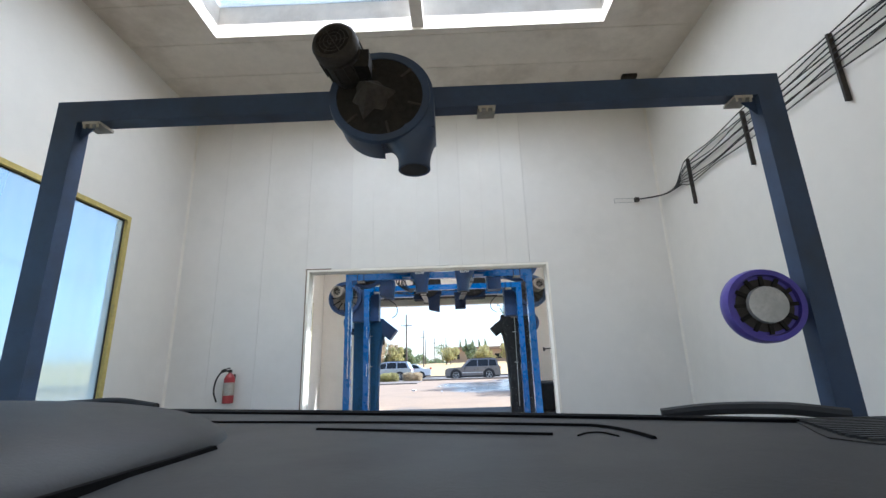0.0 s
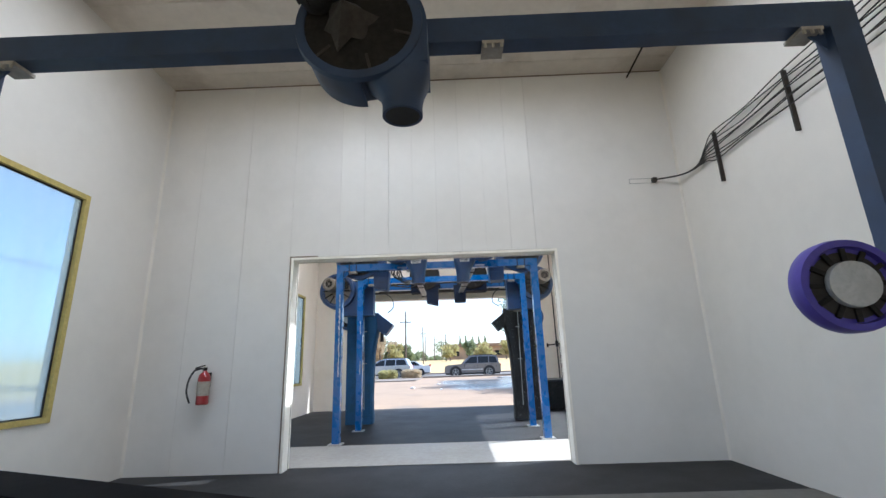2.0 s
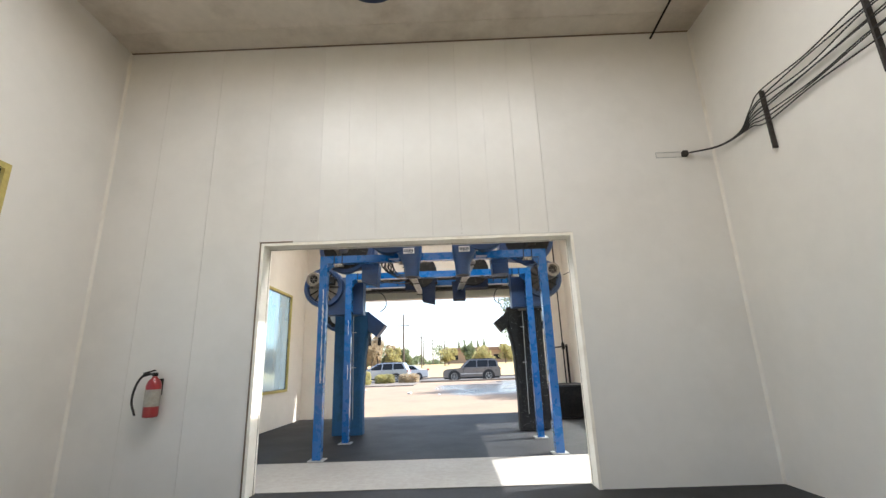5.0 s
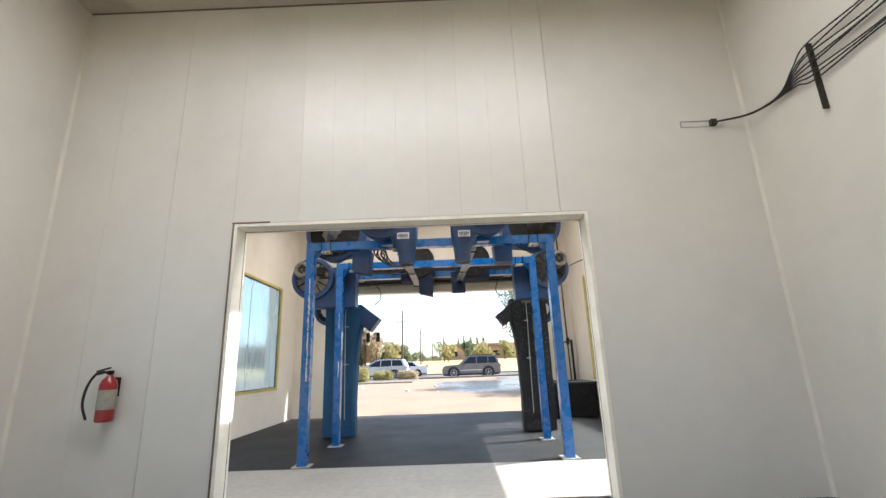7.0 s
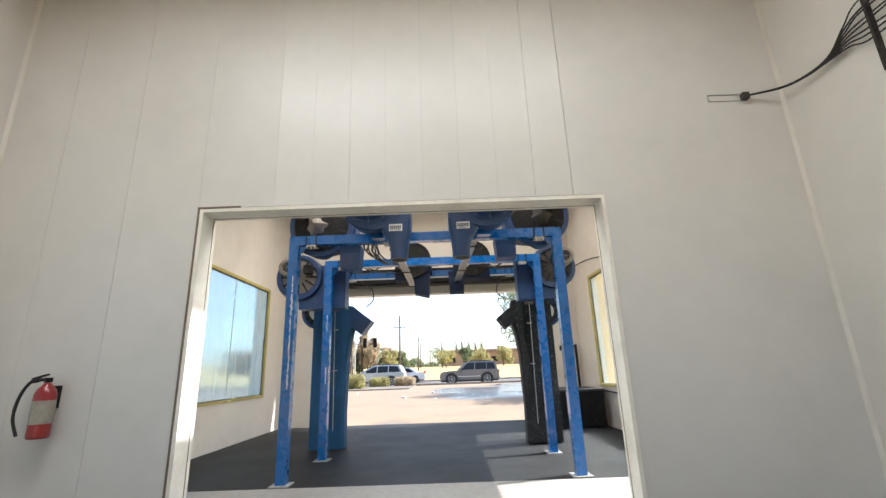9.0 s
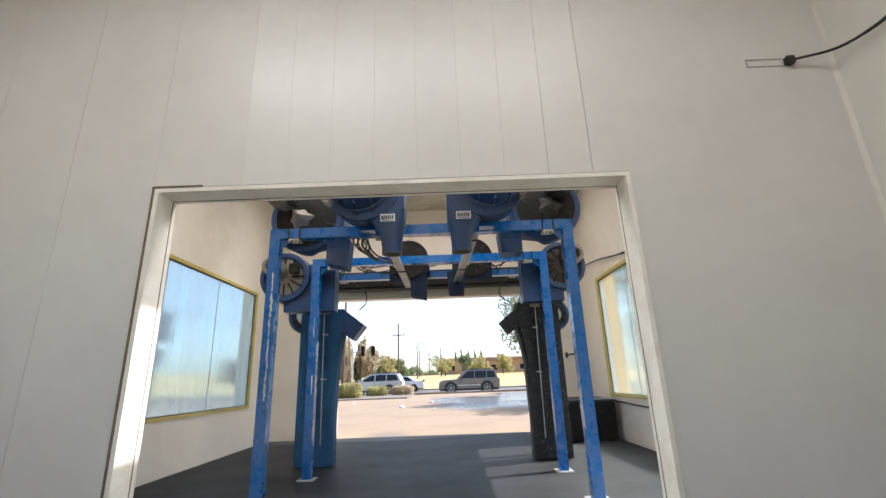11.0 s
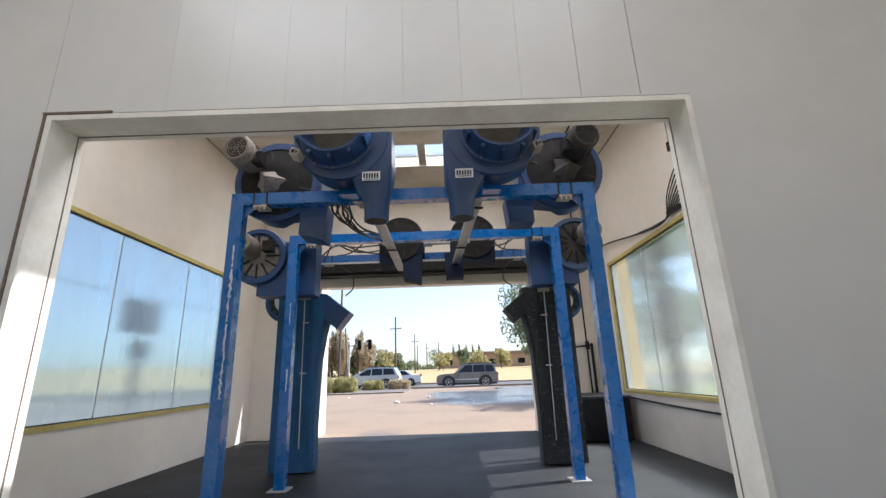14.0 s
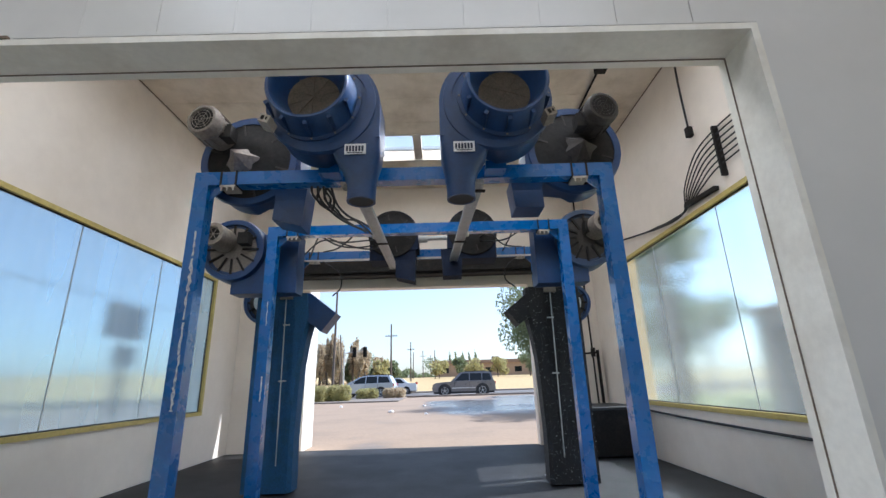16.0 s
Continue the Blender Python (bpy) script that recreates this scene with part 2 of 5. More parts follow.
VERGE = material("yellow_green_grass", (0.24, 0.23, 0.07), 0.95, vary=0.3, grain=6, stain=0.4, stain_colour=(0.4, 0.3, 0.11), stain_amount=0.7, bump=0.5)
# leaf tones lightened to paint in the haze of distance
LEAF = leafy("green_leaves", (0.2, 0.24, 0.13), (0.26, 0.26, 0.14))
LEAF_LIGHT = leafy("yellow_green_leaves", (0.42, 0.39, 0.18), (0.45, 0.37, 0.2))
LEAF_DRY = leafy("brown_autumn_leaves", (0.52, 0.43, 0.3), (0.45, 0.38, 0.25))
BARK = material("bark", (0.11, 0.085, 0.065), 0.9, vary=0.35, grain=12, bump=0.5)
POLE_WOOD = material("weathered_pole_wood", (0.12, 0.095, 0.075), 0.9, vary=0.25, grain=8, bump=0.3)
# orange stucco tone with sunlight painted in, as no sun reaches that face
OCHRE_SUNLIT = material("sunlit_ochre_stucco", (0.75, 0.5, 0.2), 0.8, vary=0.08, grain=12, stain=1.5, stain_amount=0.2, bump=0.15)
STUCCO = material("brown_stucco", (0.4, 0.28, 0.19), 0.9, vary=0.1, grain=4, bump=0.1)
ROOF = material("dark_roof", (0.25, 0.17, 0.12), 0.8, vary=0.15, grain=4, bump=0.1)
CAR_GREY = material("dark_grey_car_paint", (0.17, 0.165, 0.17), 0.3, 0.2, vary=0.03, bump=0, coat=0.8)
CAR_SILVER = material("silver_car_paint", (0.5, 0.51, 0.53), 0.25, 0.5, vary=0.03, bump=0, coat=0.8)
CAR_WHITE = material("white_car_paint", (0.75, 0.76, 0.77), 0.25, 0.0, vary=0.02, bump=0, coat=0.8)
CAR_GLASS = clear_glass("dark_car_glass", (0.012, 0.014, 0.016))
LAMP_RED = material("red_lamp_plastic", (0.4, 0.02, 0.02), 0.25, bump=0)
LAMP_CLEAR = material("clear_lamp_plastic", (0.6, 0.6, 0.6), 0.15, bump=0)
SIGN_DARK = material("dark_sign_paint", (0.03, 0.04, 0.06), 0.6, bump=0)
DASH = material("soft_grained_black_vinyl", (0.019, 0.021, 0.025), 0.5, vary=0.1, grain=260, stain=4, stain_amount=0.15, bump=0.08, spec=0.35)
SEAL_BLACK = material("matte_black_seal", (0.004, 0.004, 0.005), 0.9, vary=0.2, grain=80, bump=0.05, spec=0.1)
DASH_TRIM = material("smooth_black_trim", (0.02, 0.022, 0.025), 0.4, vary=0.08, grain=80, bump=0.05)


# ---- building blocks ----
def part(name, bm, mat, parent=None, label="", smooth=False, bevel=0.0):
    """Links a bmesh as one mesh object, under a thing or a part."""
    if bevel:
        edges = [e for e in bm.edges if len(e.link_faces) == 2 and e.calc_face_angle(0) > 0.6]
        bmesh.ops.bevel(bm, geom=edges, offset=bevel, segments=2, profile=0.6, affect="EDGES", clamp_overlap=True)
    bmesh.ops.recalc_face_normals(bm, faces=bm.faces)
    me = bpy.data.meshes.new(name)
    bm.to_mesh(me)
    bm.free()
    me.materials.append(mat)
    if smooth:
        me.polygons.foreach_set("use_smooth", [True] * len(me.polygons))
        me.set_sharp_from_angle(angle=radians(35))
    ob = new(name, me)
    ob.parent = parent
    if label:
        ob["label"] = label
    return ob


def thing(name, label, category, at=(0, 0, 0), turn=0.0, group="", kind=""):
    ob = new(name)
    ob.empty_display_size = 0.1
    ob.matrix_basis = pose(*at, 0, 0, turn)
    return tagged(ob, label, category, group, kind)


def box(bm, x0, x1, y0, y1, z0, z1):
    v = [bm.verts.new(c) for c in ((x0, y0, z0), (x1, y0, z0), (x1, y1, z0), (x0, y1, z0), (x0, y0, z1), (x1, y0, z1), (x1, y1, z1), (x0, y1, z1))]
    for f in ((0, 3, 2, 1), (4, 5, 6, 7), (0, 1, 5, 4), (1, 2, 6, 5), (2, 3, 7, 6), (3, 0, 4, 7)):
        bm.faces.new([v[i] for i in f])
    return bm


def boxes(*list_of):
    bm = bmesh.new()
    for b in list_of:
        box(bm, *b)
    return bm


def frame_at(a, b):
    """An orientation whose z runs from a to b."""
    return (Vector(b) - Vector(a)).to_track_quat("Z", "Y").to_matrix().to_4x4()


def rod(bm, a, b, r0, r1=None, sides=16, caps=True):
    """A round bar from a to b."""
    r1 = r0 if r1 is None else r1
    turn, a, b = frame_at(a, b).to_3x3(), Vector(a), Vector(b)
    rings = []
    for c, r in ((a, r0), (b, r1)):
        rings.append([bm.verts.new(c + turn @ Vector((r * math.cos(k * 2 * math.pi / sides), r * math.sin(k * 2 * math.pi / sides), 0))) for k in range(sides)])
    for k in range(sides):
        bm.faces.new((rings[0][k], rings[0][(k + 1) % sides], rings[1][(k + 1) % sides], rings[1][k]))
    if caps:
        bm.faces.new(rings[0][::-1])
        bm.faces.new(rings[1])
    return bm


def lathe(bm, a, axis, outline, sides=32):
    """Turns (distance along axis, radius) pairs round an axis from a; closed when it ends at radius 0."""
    turn, a = frame_at((0, 0, 0), axis).to_3x3(), Vector(a)
    rings = []
    for h, r in outline:
        if r < 1e-5:
            rings.append([bm.verts.new(a + turn @ Vector((0, 0, h)))])
        else:
            rings.append([bm.verts.new(a + turn @ Vector((r * math.cos(k * 2 * math.pi / sides), r * math.sin(k * 2 * math.pi / sides), h))) for k in range(sides)])
    for p, q in zip(rings, rings[1:]):
        for k in range(sides):
            j = (k + 1) % sides
            if len(p) == 1 and len(q) == 1:
                continue
            if len(p) == 1:
                bm.faces.new((p[0], q[k], q[j]))
            elif len(q) == 1:
                bm.faces.new((p[k], p[j], q[0]))
            else:
                bm.faces.new((p[k], p[j], q[j], q[k]))
    return bm


def smooth_line(points, steps=8):
    """Catmull-Rom through the points."""
    pts = [Vector(p) for p in points]
    pts = [pts[0] * 2 - pts[1]] + pts + [pts[-1] * 2 - pts[-2]]
    out = []
    for a, b, c, d in zip(pts, pts[1:], pts[2:], pts[3:]):
        for k in range(steps):
            t = k / steps
            out.append(0.5 * (2 * b + (c - a) * t + (2 * a - 5 * b + 4 * c - d) * t * t + (3 * b - a - 3 * c + d) * t ** 3))
    return out + [pts[-2]]


def cord(bm, points, r, sides=6, steps=8):
    """A round cable along a smooth line."""
    line = smooth_line(points, steps)
    rings = []
    for i, c in enumerate(line):
        way = line[min(i + 1, len(line) - 1)] - line[max(i - 1, 0)]
        turn = way.to_track_quat("Z", "Y").to_matrix()
        rings.append([bm.verts.new(c + turn @ Vector((r * math.cos(k * 2 * math.pi / sides), r * math.sin(k * 2 * math.pi / sides), 0))) for k in range(sides)])
    for p, q in zip(rings, rings[1:]):
        for k in range(sides):
            bm.faces.new((p[k], p[(k + 1) % sides], q[(k + 1) % sides], q[k]))
    bm.faces.new(rings[0][::-1])
    bm.faces.new(rings[-1])
    return bm


def prism(bm, outline, y0, y1):
    """An outline in x and z, drawn out along y."""
    a = [bm.verts.new((x, y0, z)) for x, z in outline]
    b = [bm.verts.new((x, y1, z)) for x, z in outline]
    bm.faces.new(a)
    bm.faces.new(b[::-1])
    n = len(a)
    for k in range(n):
        bm.faces.new((a[k], b[k], b[(k + 1) % n], a[(k + 1) % n]))
    return bm


def loft(bm, loops):
    """Joins closed loops of equal length, with both ends capped."""
    rings = [[bm.verts.new(p) for p in loop] for loop in loops]
    n = len(rings[0])
    for p, q in zip(rings, rings[1:]):
        for k in range(n):
            bm.faces.new((p[k], p[(k + 1) % n], q[(k + 1) % n], q[k]))
    bm.faces.new(rings[0][::-1])
    bm.faces.new(rings[-1])
    return bm


def pierced(bm, u0, u1, z0, z1, thick0, thick1, holes, along):
    """A slab with rectangular holes (ua, ub, za, zb); along is 'x', 'y' or 'flat' (holes in x and y)."""
    us = sorted({u0, u1, *[h[0] for h in holes], *[h[1] for h in holes]})
    zs = sorted({z0, z1, *[h[2] for h in holes], *[h[3] for h in holes]})
    solid = lambda i, j: 0 <= i < len(us) - 1 and 0 <= j < len(zs) - 1 and not any(h[0] < (us[i] + us[i + 1]) / 2 < h[1] and h[2] < (zs[j] + zs[j + 1]) / 2 < h[3] for h in holes)

    def spot(u, t, z):
        return {"x": (u, t, z), "y": (t, u, z), "flat": (u, z, t)}[along]
    made = {}

    def v(i, j, t):
        if (i, j, t) not in made:
            made[(i, j, t)] = bm.verts.new(spot(us[i], t, zs[j]))
        return made[(i, j, t)]
    for i in range(len(us) - 1):
        for j in range(len(zs) - 1):
            if not solid(i, j):
                continue
            for t in (thick0, thick1):
                bm.faces.new((v(i, j, t), v(i + 1, j, t), v(i + 1, j + 1, t), v(i, j + 1, t)))
            for di, dj, a, b in ((-1, 0, (i, j), (i, j + 1)), (1, 0, (i + 1, j), (i + 1, j + 1)), (0, -1, (i, j), (i + 1, j)), (0, 1, (i, j + 1), (i + 1, j + 1))):
                if not solid(i + di, j + dj):
                    bm.faces.new((v(*a, thick0), v(*b, thick0), v(*b, thick1), v(*a, thick1)))
    return bm


# ---- the building ----
XL, XR = -3.73, 3.21
Y_IN, Y_MID, Y_OUT = -3.2, 6.28, 13.3
TOP = 5.07
DOOR = (-1.897, 1.503, 0.0, 2.524)
EXIT = (-2.59, 1.9, 0.0, 2.94)
# unseen opening, added for the rear fill lamp
ENTRY = (-2.4, 2.0, 0.0, 3.1)
WIN_A = (0.6, 5.17, 0.74, 3.0)      # west, first bay
WIN_B = (7.0, 12.27, 0.74, 2.96)    # west, dryer bay
WIN_C = (6.9, 12.1, 0.74, 2.97)     # east, dryer bay
SKY_A = (-2.6, 2.06, 3.3, 4.62)
SKY_B = (-2.6, 2.06, 11.2, 12.05)
SKY_C = (-2.6, 2.45, 7.0, 8.2)

floor = tagged(part("floor", boxes((XL - 0.15, XR + 0.15, Y_IN, Y_OUT + 0.15, -0.2, 0.0)), FLOOR_BLACK), "near-black wash floor, tone fitted to the camera's view", "floor", kind="structure")
# grey slab added below the view to bounce light up the bay
SLAB = material("mid_grey_bounce_floor", (0.13, 0.125, 0.115), 0.6, spec=0.3, vary=0.15, grain=14, stain=1.1, stain_colour=(0.08, 0.075, 0.07), stain_amount=0.6, bump=0.12)
tagged(part("bounce_slab", boxes((XL, XR, Y_IN + 0.2, 5.1, 0.002, 0.006)), SLAB), "unseen grey slab added to bounce light up the wash bay", "floor", kind="structure")
# pale strip added as a reflector under the opening's lining
BOUNCE_PALE = material("pale_bounce_floor", (0.31, 0.295, 0.27), 0.6, vary=0.12, grain=14, stain=1.1, stain_colour=(0.26, 0.245, 0.22), stain_amount=0.6, bump=0.12)
tagged(part("bounce_strip", boxes((XL, XR, 6.482, 7.9, 0.002, 0.006)), BOUNCE_PALE), "pale floor strip added to bounce light onto the lining", "floor", kind="structure")
wall_west = tagged(part("wall_west", pierced(bmesh.new(), Y_IN, Y_OUT + 0.15, -0.2, TOP + 0.2, XL - 0.15, XL, [WIN_A, WIN_B], "y"), WALL_SHEET), "smooth white panelled wall with frosted windows", "wall", kind="structure")
wall_east = tagged(part("wall_east", pierced(bmesh.new(), Y_IN, Y_OUT + 0.15, -0.2, TOP + 0.2, XR, XR + 0.15, [WIN_C], "y"), WALL_SHEET), "smooth white panelled wall with cables", "wall", kind="structure")
wall_middle = tagged(part("wall_middle", pierced(bmesh.new(), XL, XR, 0.0, TOP, Y_MID, Y_MID + 0.18, [DOOR], "x"), GAP), "tall white plank wall round the dryer opening", "wall", kind="structure")
wall_exit = tagged(part("wall_exit", pierced(bmesh.new(), XL, XR, 0.0, TOP, Y_OUT, Y_OUT + 0.25, [EXIT], "x"), WALL_WARM), "end wall with the open exit, warm light in its tint", "wall", kind="structure")
wall_entry = tagged(part("wall_entry", pierced(bmesh.new(), XL, XR, 0.0, TOP, Y_IN, Y_IN + 0.18, [ENTRY], "x"), WALL_SHEET), "unseen white rear wall with an opening added for fill light", "wall", kind="structure")
ceiling_mesh = pierced(bmesh.new(), XL, XR, Y_IN, Y_MID + 0.1, TOP, TOP + 0.2, [SKY_A], "flat")
dryer_mesh = pierced(bmesh.new(), XL, XR, Y_MID + 0.1, Y_OUT, TOP, TOP + 0.2, [SKY_B, SKY_C], "flat")
for k in range(1, 27):
    y = Y_IN + k * 0.61
    for x0, x1 in ((XL, SKY_A[0] - 0.06), (SKY_A[0] - 0.06, SKY_A[1] + 0.06), (SKY_A[1] + 0.06, XR)):
        if any(s[2] - 0.08 < y < s[3] + 0.08 and x0 < s[1] and x1 > s[0] for s in (SKY_A, SKY_B, SKY_C)):
            continue
        box(ceiling_mesh if y < Y_MID else dryer_mesh, x0 + 0.002, x1 - 0.002, y - 0.008, y + 0.008, TOP - 0.008, TOP - 0.001)
ceiling = tagged(part("ceiling", ceiling_mesh, CEILING), "stained beige ceiling panels with dark joints", "ceiling", kind="structure")
tagged(part("ceiling_dryer_bay", dryer_mesh, CEILING_BRIGHT), "brightened ceiling panels with dark joints over the dryer", "ceiling", kind="structure")


def skylight(name, hole, rise, clear=False):
    x0, x1, y0, y1 = hole
    sk = thing(name, "bright skylight strip with steel dividers", "skylight", ((x0 + x1) / 2, (y0 + y1) / 2, TOP), kind="structure")
    inv = sk.matrix_basis.inverted()
    well = bmesh.new()
    for b in ((x0 - 0.03, x1 + 0.03, y0 - 0.03, y0 + 0.005, TOP - 0.012, TOP + rise), (x0 - 0.03, x1 + 0.03, y1 - 0.005, y1 + 0.03, TOP - 0.012, TOP + rise),
              (x0 - 0.03, x0 + 0.005, y0 + 0.005, y1 - 0.005, TOP - 0.012, TOP + rise), (x1 - 0.005, x1 + 0.03, y0 + 0.005, y1 - 0.005, TOP - 0.012, TOP + rise)):
        box(well, *b)
    well.transform(inv)
    part("curb", well, CEILING, sk)
    for k in range(1, 2):
        bm = boxes((-0.23 + 0.0, -0.09, y0 + 0.002, y1 - 0.002, TOP + 0.02, TOP + 0.16))
        bm.transform(inv)
        part("divider", bm, CEILING, sk)
    for a, b in ((x0, -0.16), (-0.16, 1.5), (1.5, x1)) if clear else ((x0, -0.16), (-0.16, x1)):
        bm = boxes((a + 0.01, b - 0.01, y0 + 0.01, y1 - 0.01, TOP + rise - 0.08, TOP + rise - 0.07))
        bm.transform(inv)
        pane = part("pane", bm, SKYLIGHT, sk)
        pane.visible_shadow = not (clear and a > 1)
    return sk


skylight("skylight_1", SKY_A, 0.5)
skylight("skylight_2", SKY_B, 0.28)
skylight("skylight_3", SKY_C, 0.28, True)


def side_window(name, x, inner, hole, seams):
    """A wide frosted window in a side wall; inner is +1 when the room lies towards +x."""
    y0, y1, z0, z1 = hole
    w = thing(name, "wide frosted plastic window in a yellow frame", "window", (x, (y0 + y1) / 2, z0), kind="structure")
    inv = w.matrix_basis.inverted()
    near, far = (x - 0.05 * inner, x + 0.02 * inner)
    lo, hi = min(near, far), max(near, far)
    t = 0.04
    fr = boxes((lo, hi, y0 - 0.012, y1 + 0.012, z1 - t, z1 + 0.012), (lo, hi, y0 - 0.012, y1 + 0.012, z0 - 0.012, z0 + t), (lo, hi, y0 - 0.012, y0 + t, z0 + t, z1 - t), (lo, hi, y1 - t, y1 + 0.012, z0 + t, z1 - t))
    fr.transform(inv)
    part("window_frame", fr, YELLOW, w, bevel=0.004)
    bead = bmesh.new()
    c = x - 0.03 * inner
    for b in ((y0 + t, y1 - t, z1 - t - 0.014, z1 - t - 0.001), (y0 + t, y1 - t, z0 + t + 0.001, z0 + t + 0.014)):
        box(bead, c - 0.012, c + 0.012, *b)
    for yy in (y0 + t + 0.008, y1 - t - 0.008):
        box(bead, c - 0.012, c + 0.012, yy - 0.007, yy + 0.007, z0 + t + 0.014, z1 - t - 0.014)
    bead.transform(inv)
    part("glazing_bead", bead, RUBBER, w)
    cuts = [y0 + t] + seams + [y1 - t]
    for a, b in zip(cuts, cuts[1:]):
        bm = boxes((c - 0.004, c + 0.004, a + 0.002, b - 0.002, z0 + t, z1 - t))
        bm.transform(inv)
        part("pane", bm, FROST if inner > 0 else FROST_MILKY, w).visible_shadow = False
    for s in seams:
        half = 0.005 if inner > 0 else 0.002
        bm = boxes((c - 0.006, c + 0.006, s - half, s + half, z0 + t, z1 - t))
        bm.transform(inv)
        part("glazing_bar", bm, STEEL, w)
    return w


side_window("window_1", XL, 1, WIN_A, [2.1, 3.6])
side_window("window_2", XL, 1, WIN_B, [7.9, 9.36, 10.79])
side_window("window_3", XR, -1, WIN_C, [7.8, 9.3, 10.8])

# added side-wall linings of the dryer bay, warm bounced light in their tint
tagged(part("wall_lining_west", pierced(bmesh.new(), 6.475, Y_OUT - 0.002, 0.01, TOP - 0.002, XL - 0.002, XL + 0.004, [(WIN_B[0] - 0.013, WIN_B[1] + 0.013, WIN_B[2] - 0.013, WIN_B[3] + 0.013)], "y"), WALL_WARM), "smooth wall sheet of the dryer bay, warm light in its tint", "wall", kind="structure")
tagged(part("wall_lining_east", pierced(bmesh.new(), 6.475, Y_OUT - 0.002, 0.01, TOP - 0.002, XR - 0.004, XR + 0.002, [(WIN_C[0] - 0.013, WIN_C[1] + 0.013, WIN_C[2] - 0.013, WIN_C[3] + 0.013)], "y"), WALL_WARM), "smooth wall sheet behind the cables, warm light in its tint", "wall", kind="structure")

# opening trim
trim = thing("trim", "worn white wooden lining of the opening", "trim", (-0.21, Y_MID, 0), kind="structure")
for nm, b in (("lintel_lining", (DOOR[0], DOOR[1], Y_MID - 0.022, Y_MID + 0.2, DOOR[3] - 0.03, DOOR[3] + 0.0)),
              ("jamb_lining", (DOOR[0], DOOR[0] + 0.03, Y_MID - 0.022, Y_MID + 0.2, 0.0, DOOR[3] - 0.03)),
              ("jamb_lining", (DOOR[1] - 0.03, DOOR[1], Y_MID - 0.022, Y_MID + 0.2, 0.0, DOOR[3] - 0.03))):
    bm = boxes(b)
    bm.transform(trim.matrix_basis.inverted())
    part(nm, bm, TRIM, trim, bevel=0.004)
for b in ((DOOR[0] - 0.016, DOOR[0] - 0.002, Y_MID - 0.026, Y_MID - 0.004, 0.0, DOOR[3] + 0.01), (DOOR[0] - 0.02, DOOR[0] + 0.34, Y_MID - 0.026, Y_MID - 0.004, DOOR[3] + 0.002, DOOR[3] + 0.016)):
    bm = boxes(b)
    bm.transform(trim.matrix_basis.inverted())
    part("edge_strip", bm, RUST, trim, "rusted metal edge strip", bevel=0.002)

for b in ((DOOR[0] + 0.03, DOOR[1] - 0.03, Y_MID + 0.15, Y_MID + 0.156, DOOR[3] - 0.0335, DOOR[3] - 0.0305), (DOOR[1] - 0.0335, DOOR[1] - 0.0305, Y_MID + 0.15, Y_MID + 0.156, 0.0, DOOR[3] - 0.034), (DOOR[0] + 0.0305, DOOR[0] + 0.0335, Y_MID + 0.15, Y_MID + 0.156, 0.0, DOOR[3] - 0.034)):
    bm = boxes(b)
    bm.transform(trim.matrix_basis.inverted())
    part("bead_joint", bm, RUST, trim, "dark joint along the lining")
for x0, x1 in ((XL + 0.004, XL + 0.016), (XR - 0.016, XR - 0.004)):
    tagged(part("corner_joint", boxes((x0, x1, 6.48, Y_OUT - 0.003, TOP - 0.013, TOP - 0.002)), RUST), "dark joint between wall and ceiling", "trim", kind="structure")
for name, x, s_ in (("corner_bead_west", XL, 1), ("corner_bead_east", XR, -1)):
    bm = bmesh.new()
    a = [bm.verts.new((x + s_ * u, Y_MID - 0.0122 - v, z)) for z in (0.0, TOP - 0.002) for u, v in ((0.0, 0.0), (0.022, 0.0), (0.014, 0.006), (0.006, 0.018), (0.0, 0.026))]
    for k in range(5):
        bm.faces.new((a[k], a[(k + 1) % 5], a[5 + (k + 1) % 5], a[5 + k]))
    bm.faces.new(a[:5])
    bm.faces.new(a[5:])
    tagged(part(name, bm, SEALANT), "cream sealant bead in the corner of the wash bay", "trim", kind="structure")
tagged(part("ceiling_joint", boxes((XL + 0.002, XR - 0.002, Y_MID - 0.026, Y_MID - 0.0125, TOP - 0.012, TOP - 0.001)), RUST), "dark joint between plank wall and ceiling", "trim", kind="structure")
# piers outside past the windows; the east one has sunlight in its colour
tagged(part("outer_pier", boxes((XL - 0.36, XL - 0.152, 12.42, Y_OUT + 0.15, -0.1, 4.6)), WALL_WARM, bevel=0.01), "cream pier outside beyond the window", "wall", kind="structure")
tagged(part("outer_pier", boxes((XR + 0.152, XR + 0.42, 12.25, Y_OUT + 0.15, -0.1, 4.6)), OCHRE_SUNLIT, bevel=0.01), "ochre stucco pier outside the window, sunlight painted in", "wall", kind="structure")
for b in ((DOOR[1] + 0.001, DOOR[1] + 0.012, Y_MID - 0.02, Y_MID - 0.0125, 0.0, DOOR[3] + 0.006), (DOOR[0] + 0.36, DOOR[1] + 0.012, Y_MID - 0.02, Y_MID - 0.0125, DOOR[3] + 0.006, DOOR[3] + 0.016)):
    bm = boxes(b)
    bm.transform(trim.matrix_basis.inverted())
    part("casing", bm, WALL_GREY, trim, "thin grey metal casing", bevel=0.002)

# ---- outdoors ----
def ground_height(x, y):
    rise = 0.1 * min(1, max(0, (y - 15) / 14))
    far = max(0, y - 52)
    bank = 3.7 * min(1.0, max(0.0, -x - 30) / 18) * min(1.0, max(0.0, y - 54) / 25)
    return -0.03 + rise + max(2.1 * min(1.0, far / 78), bank)


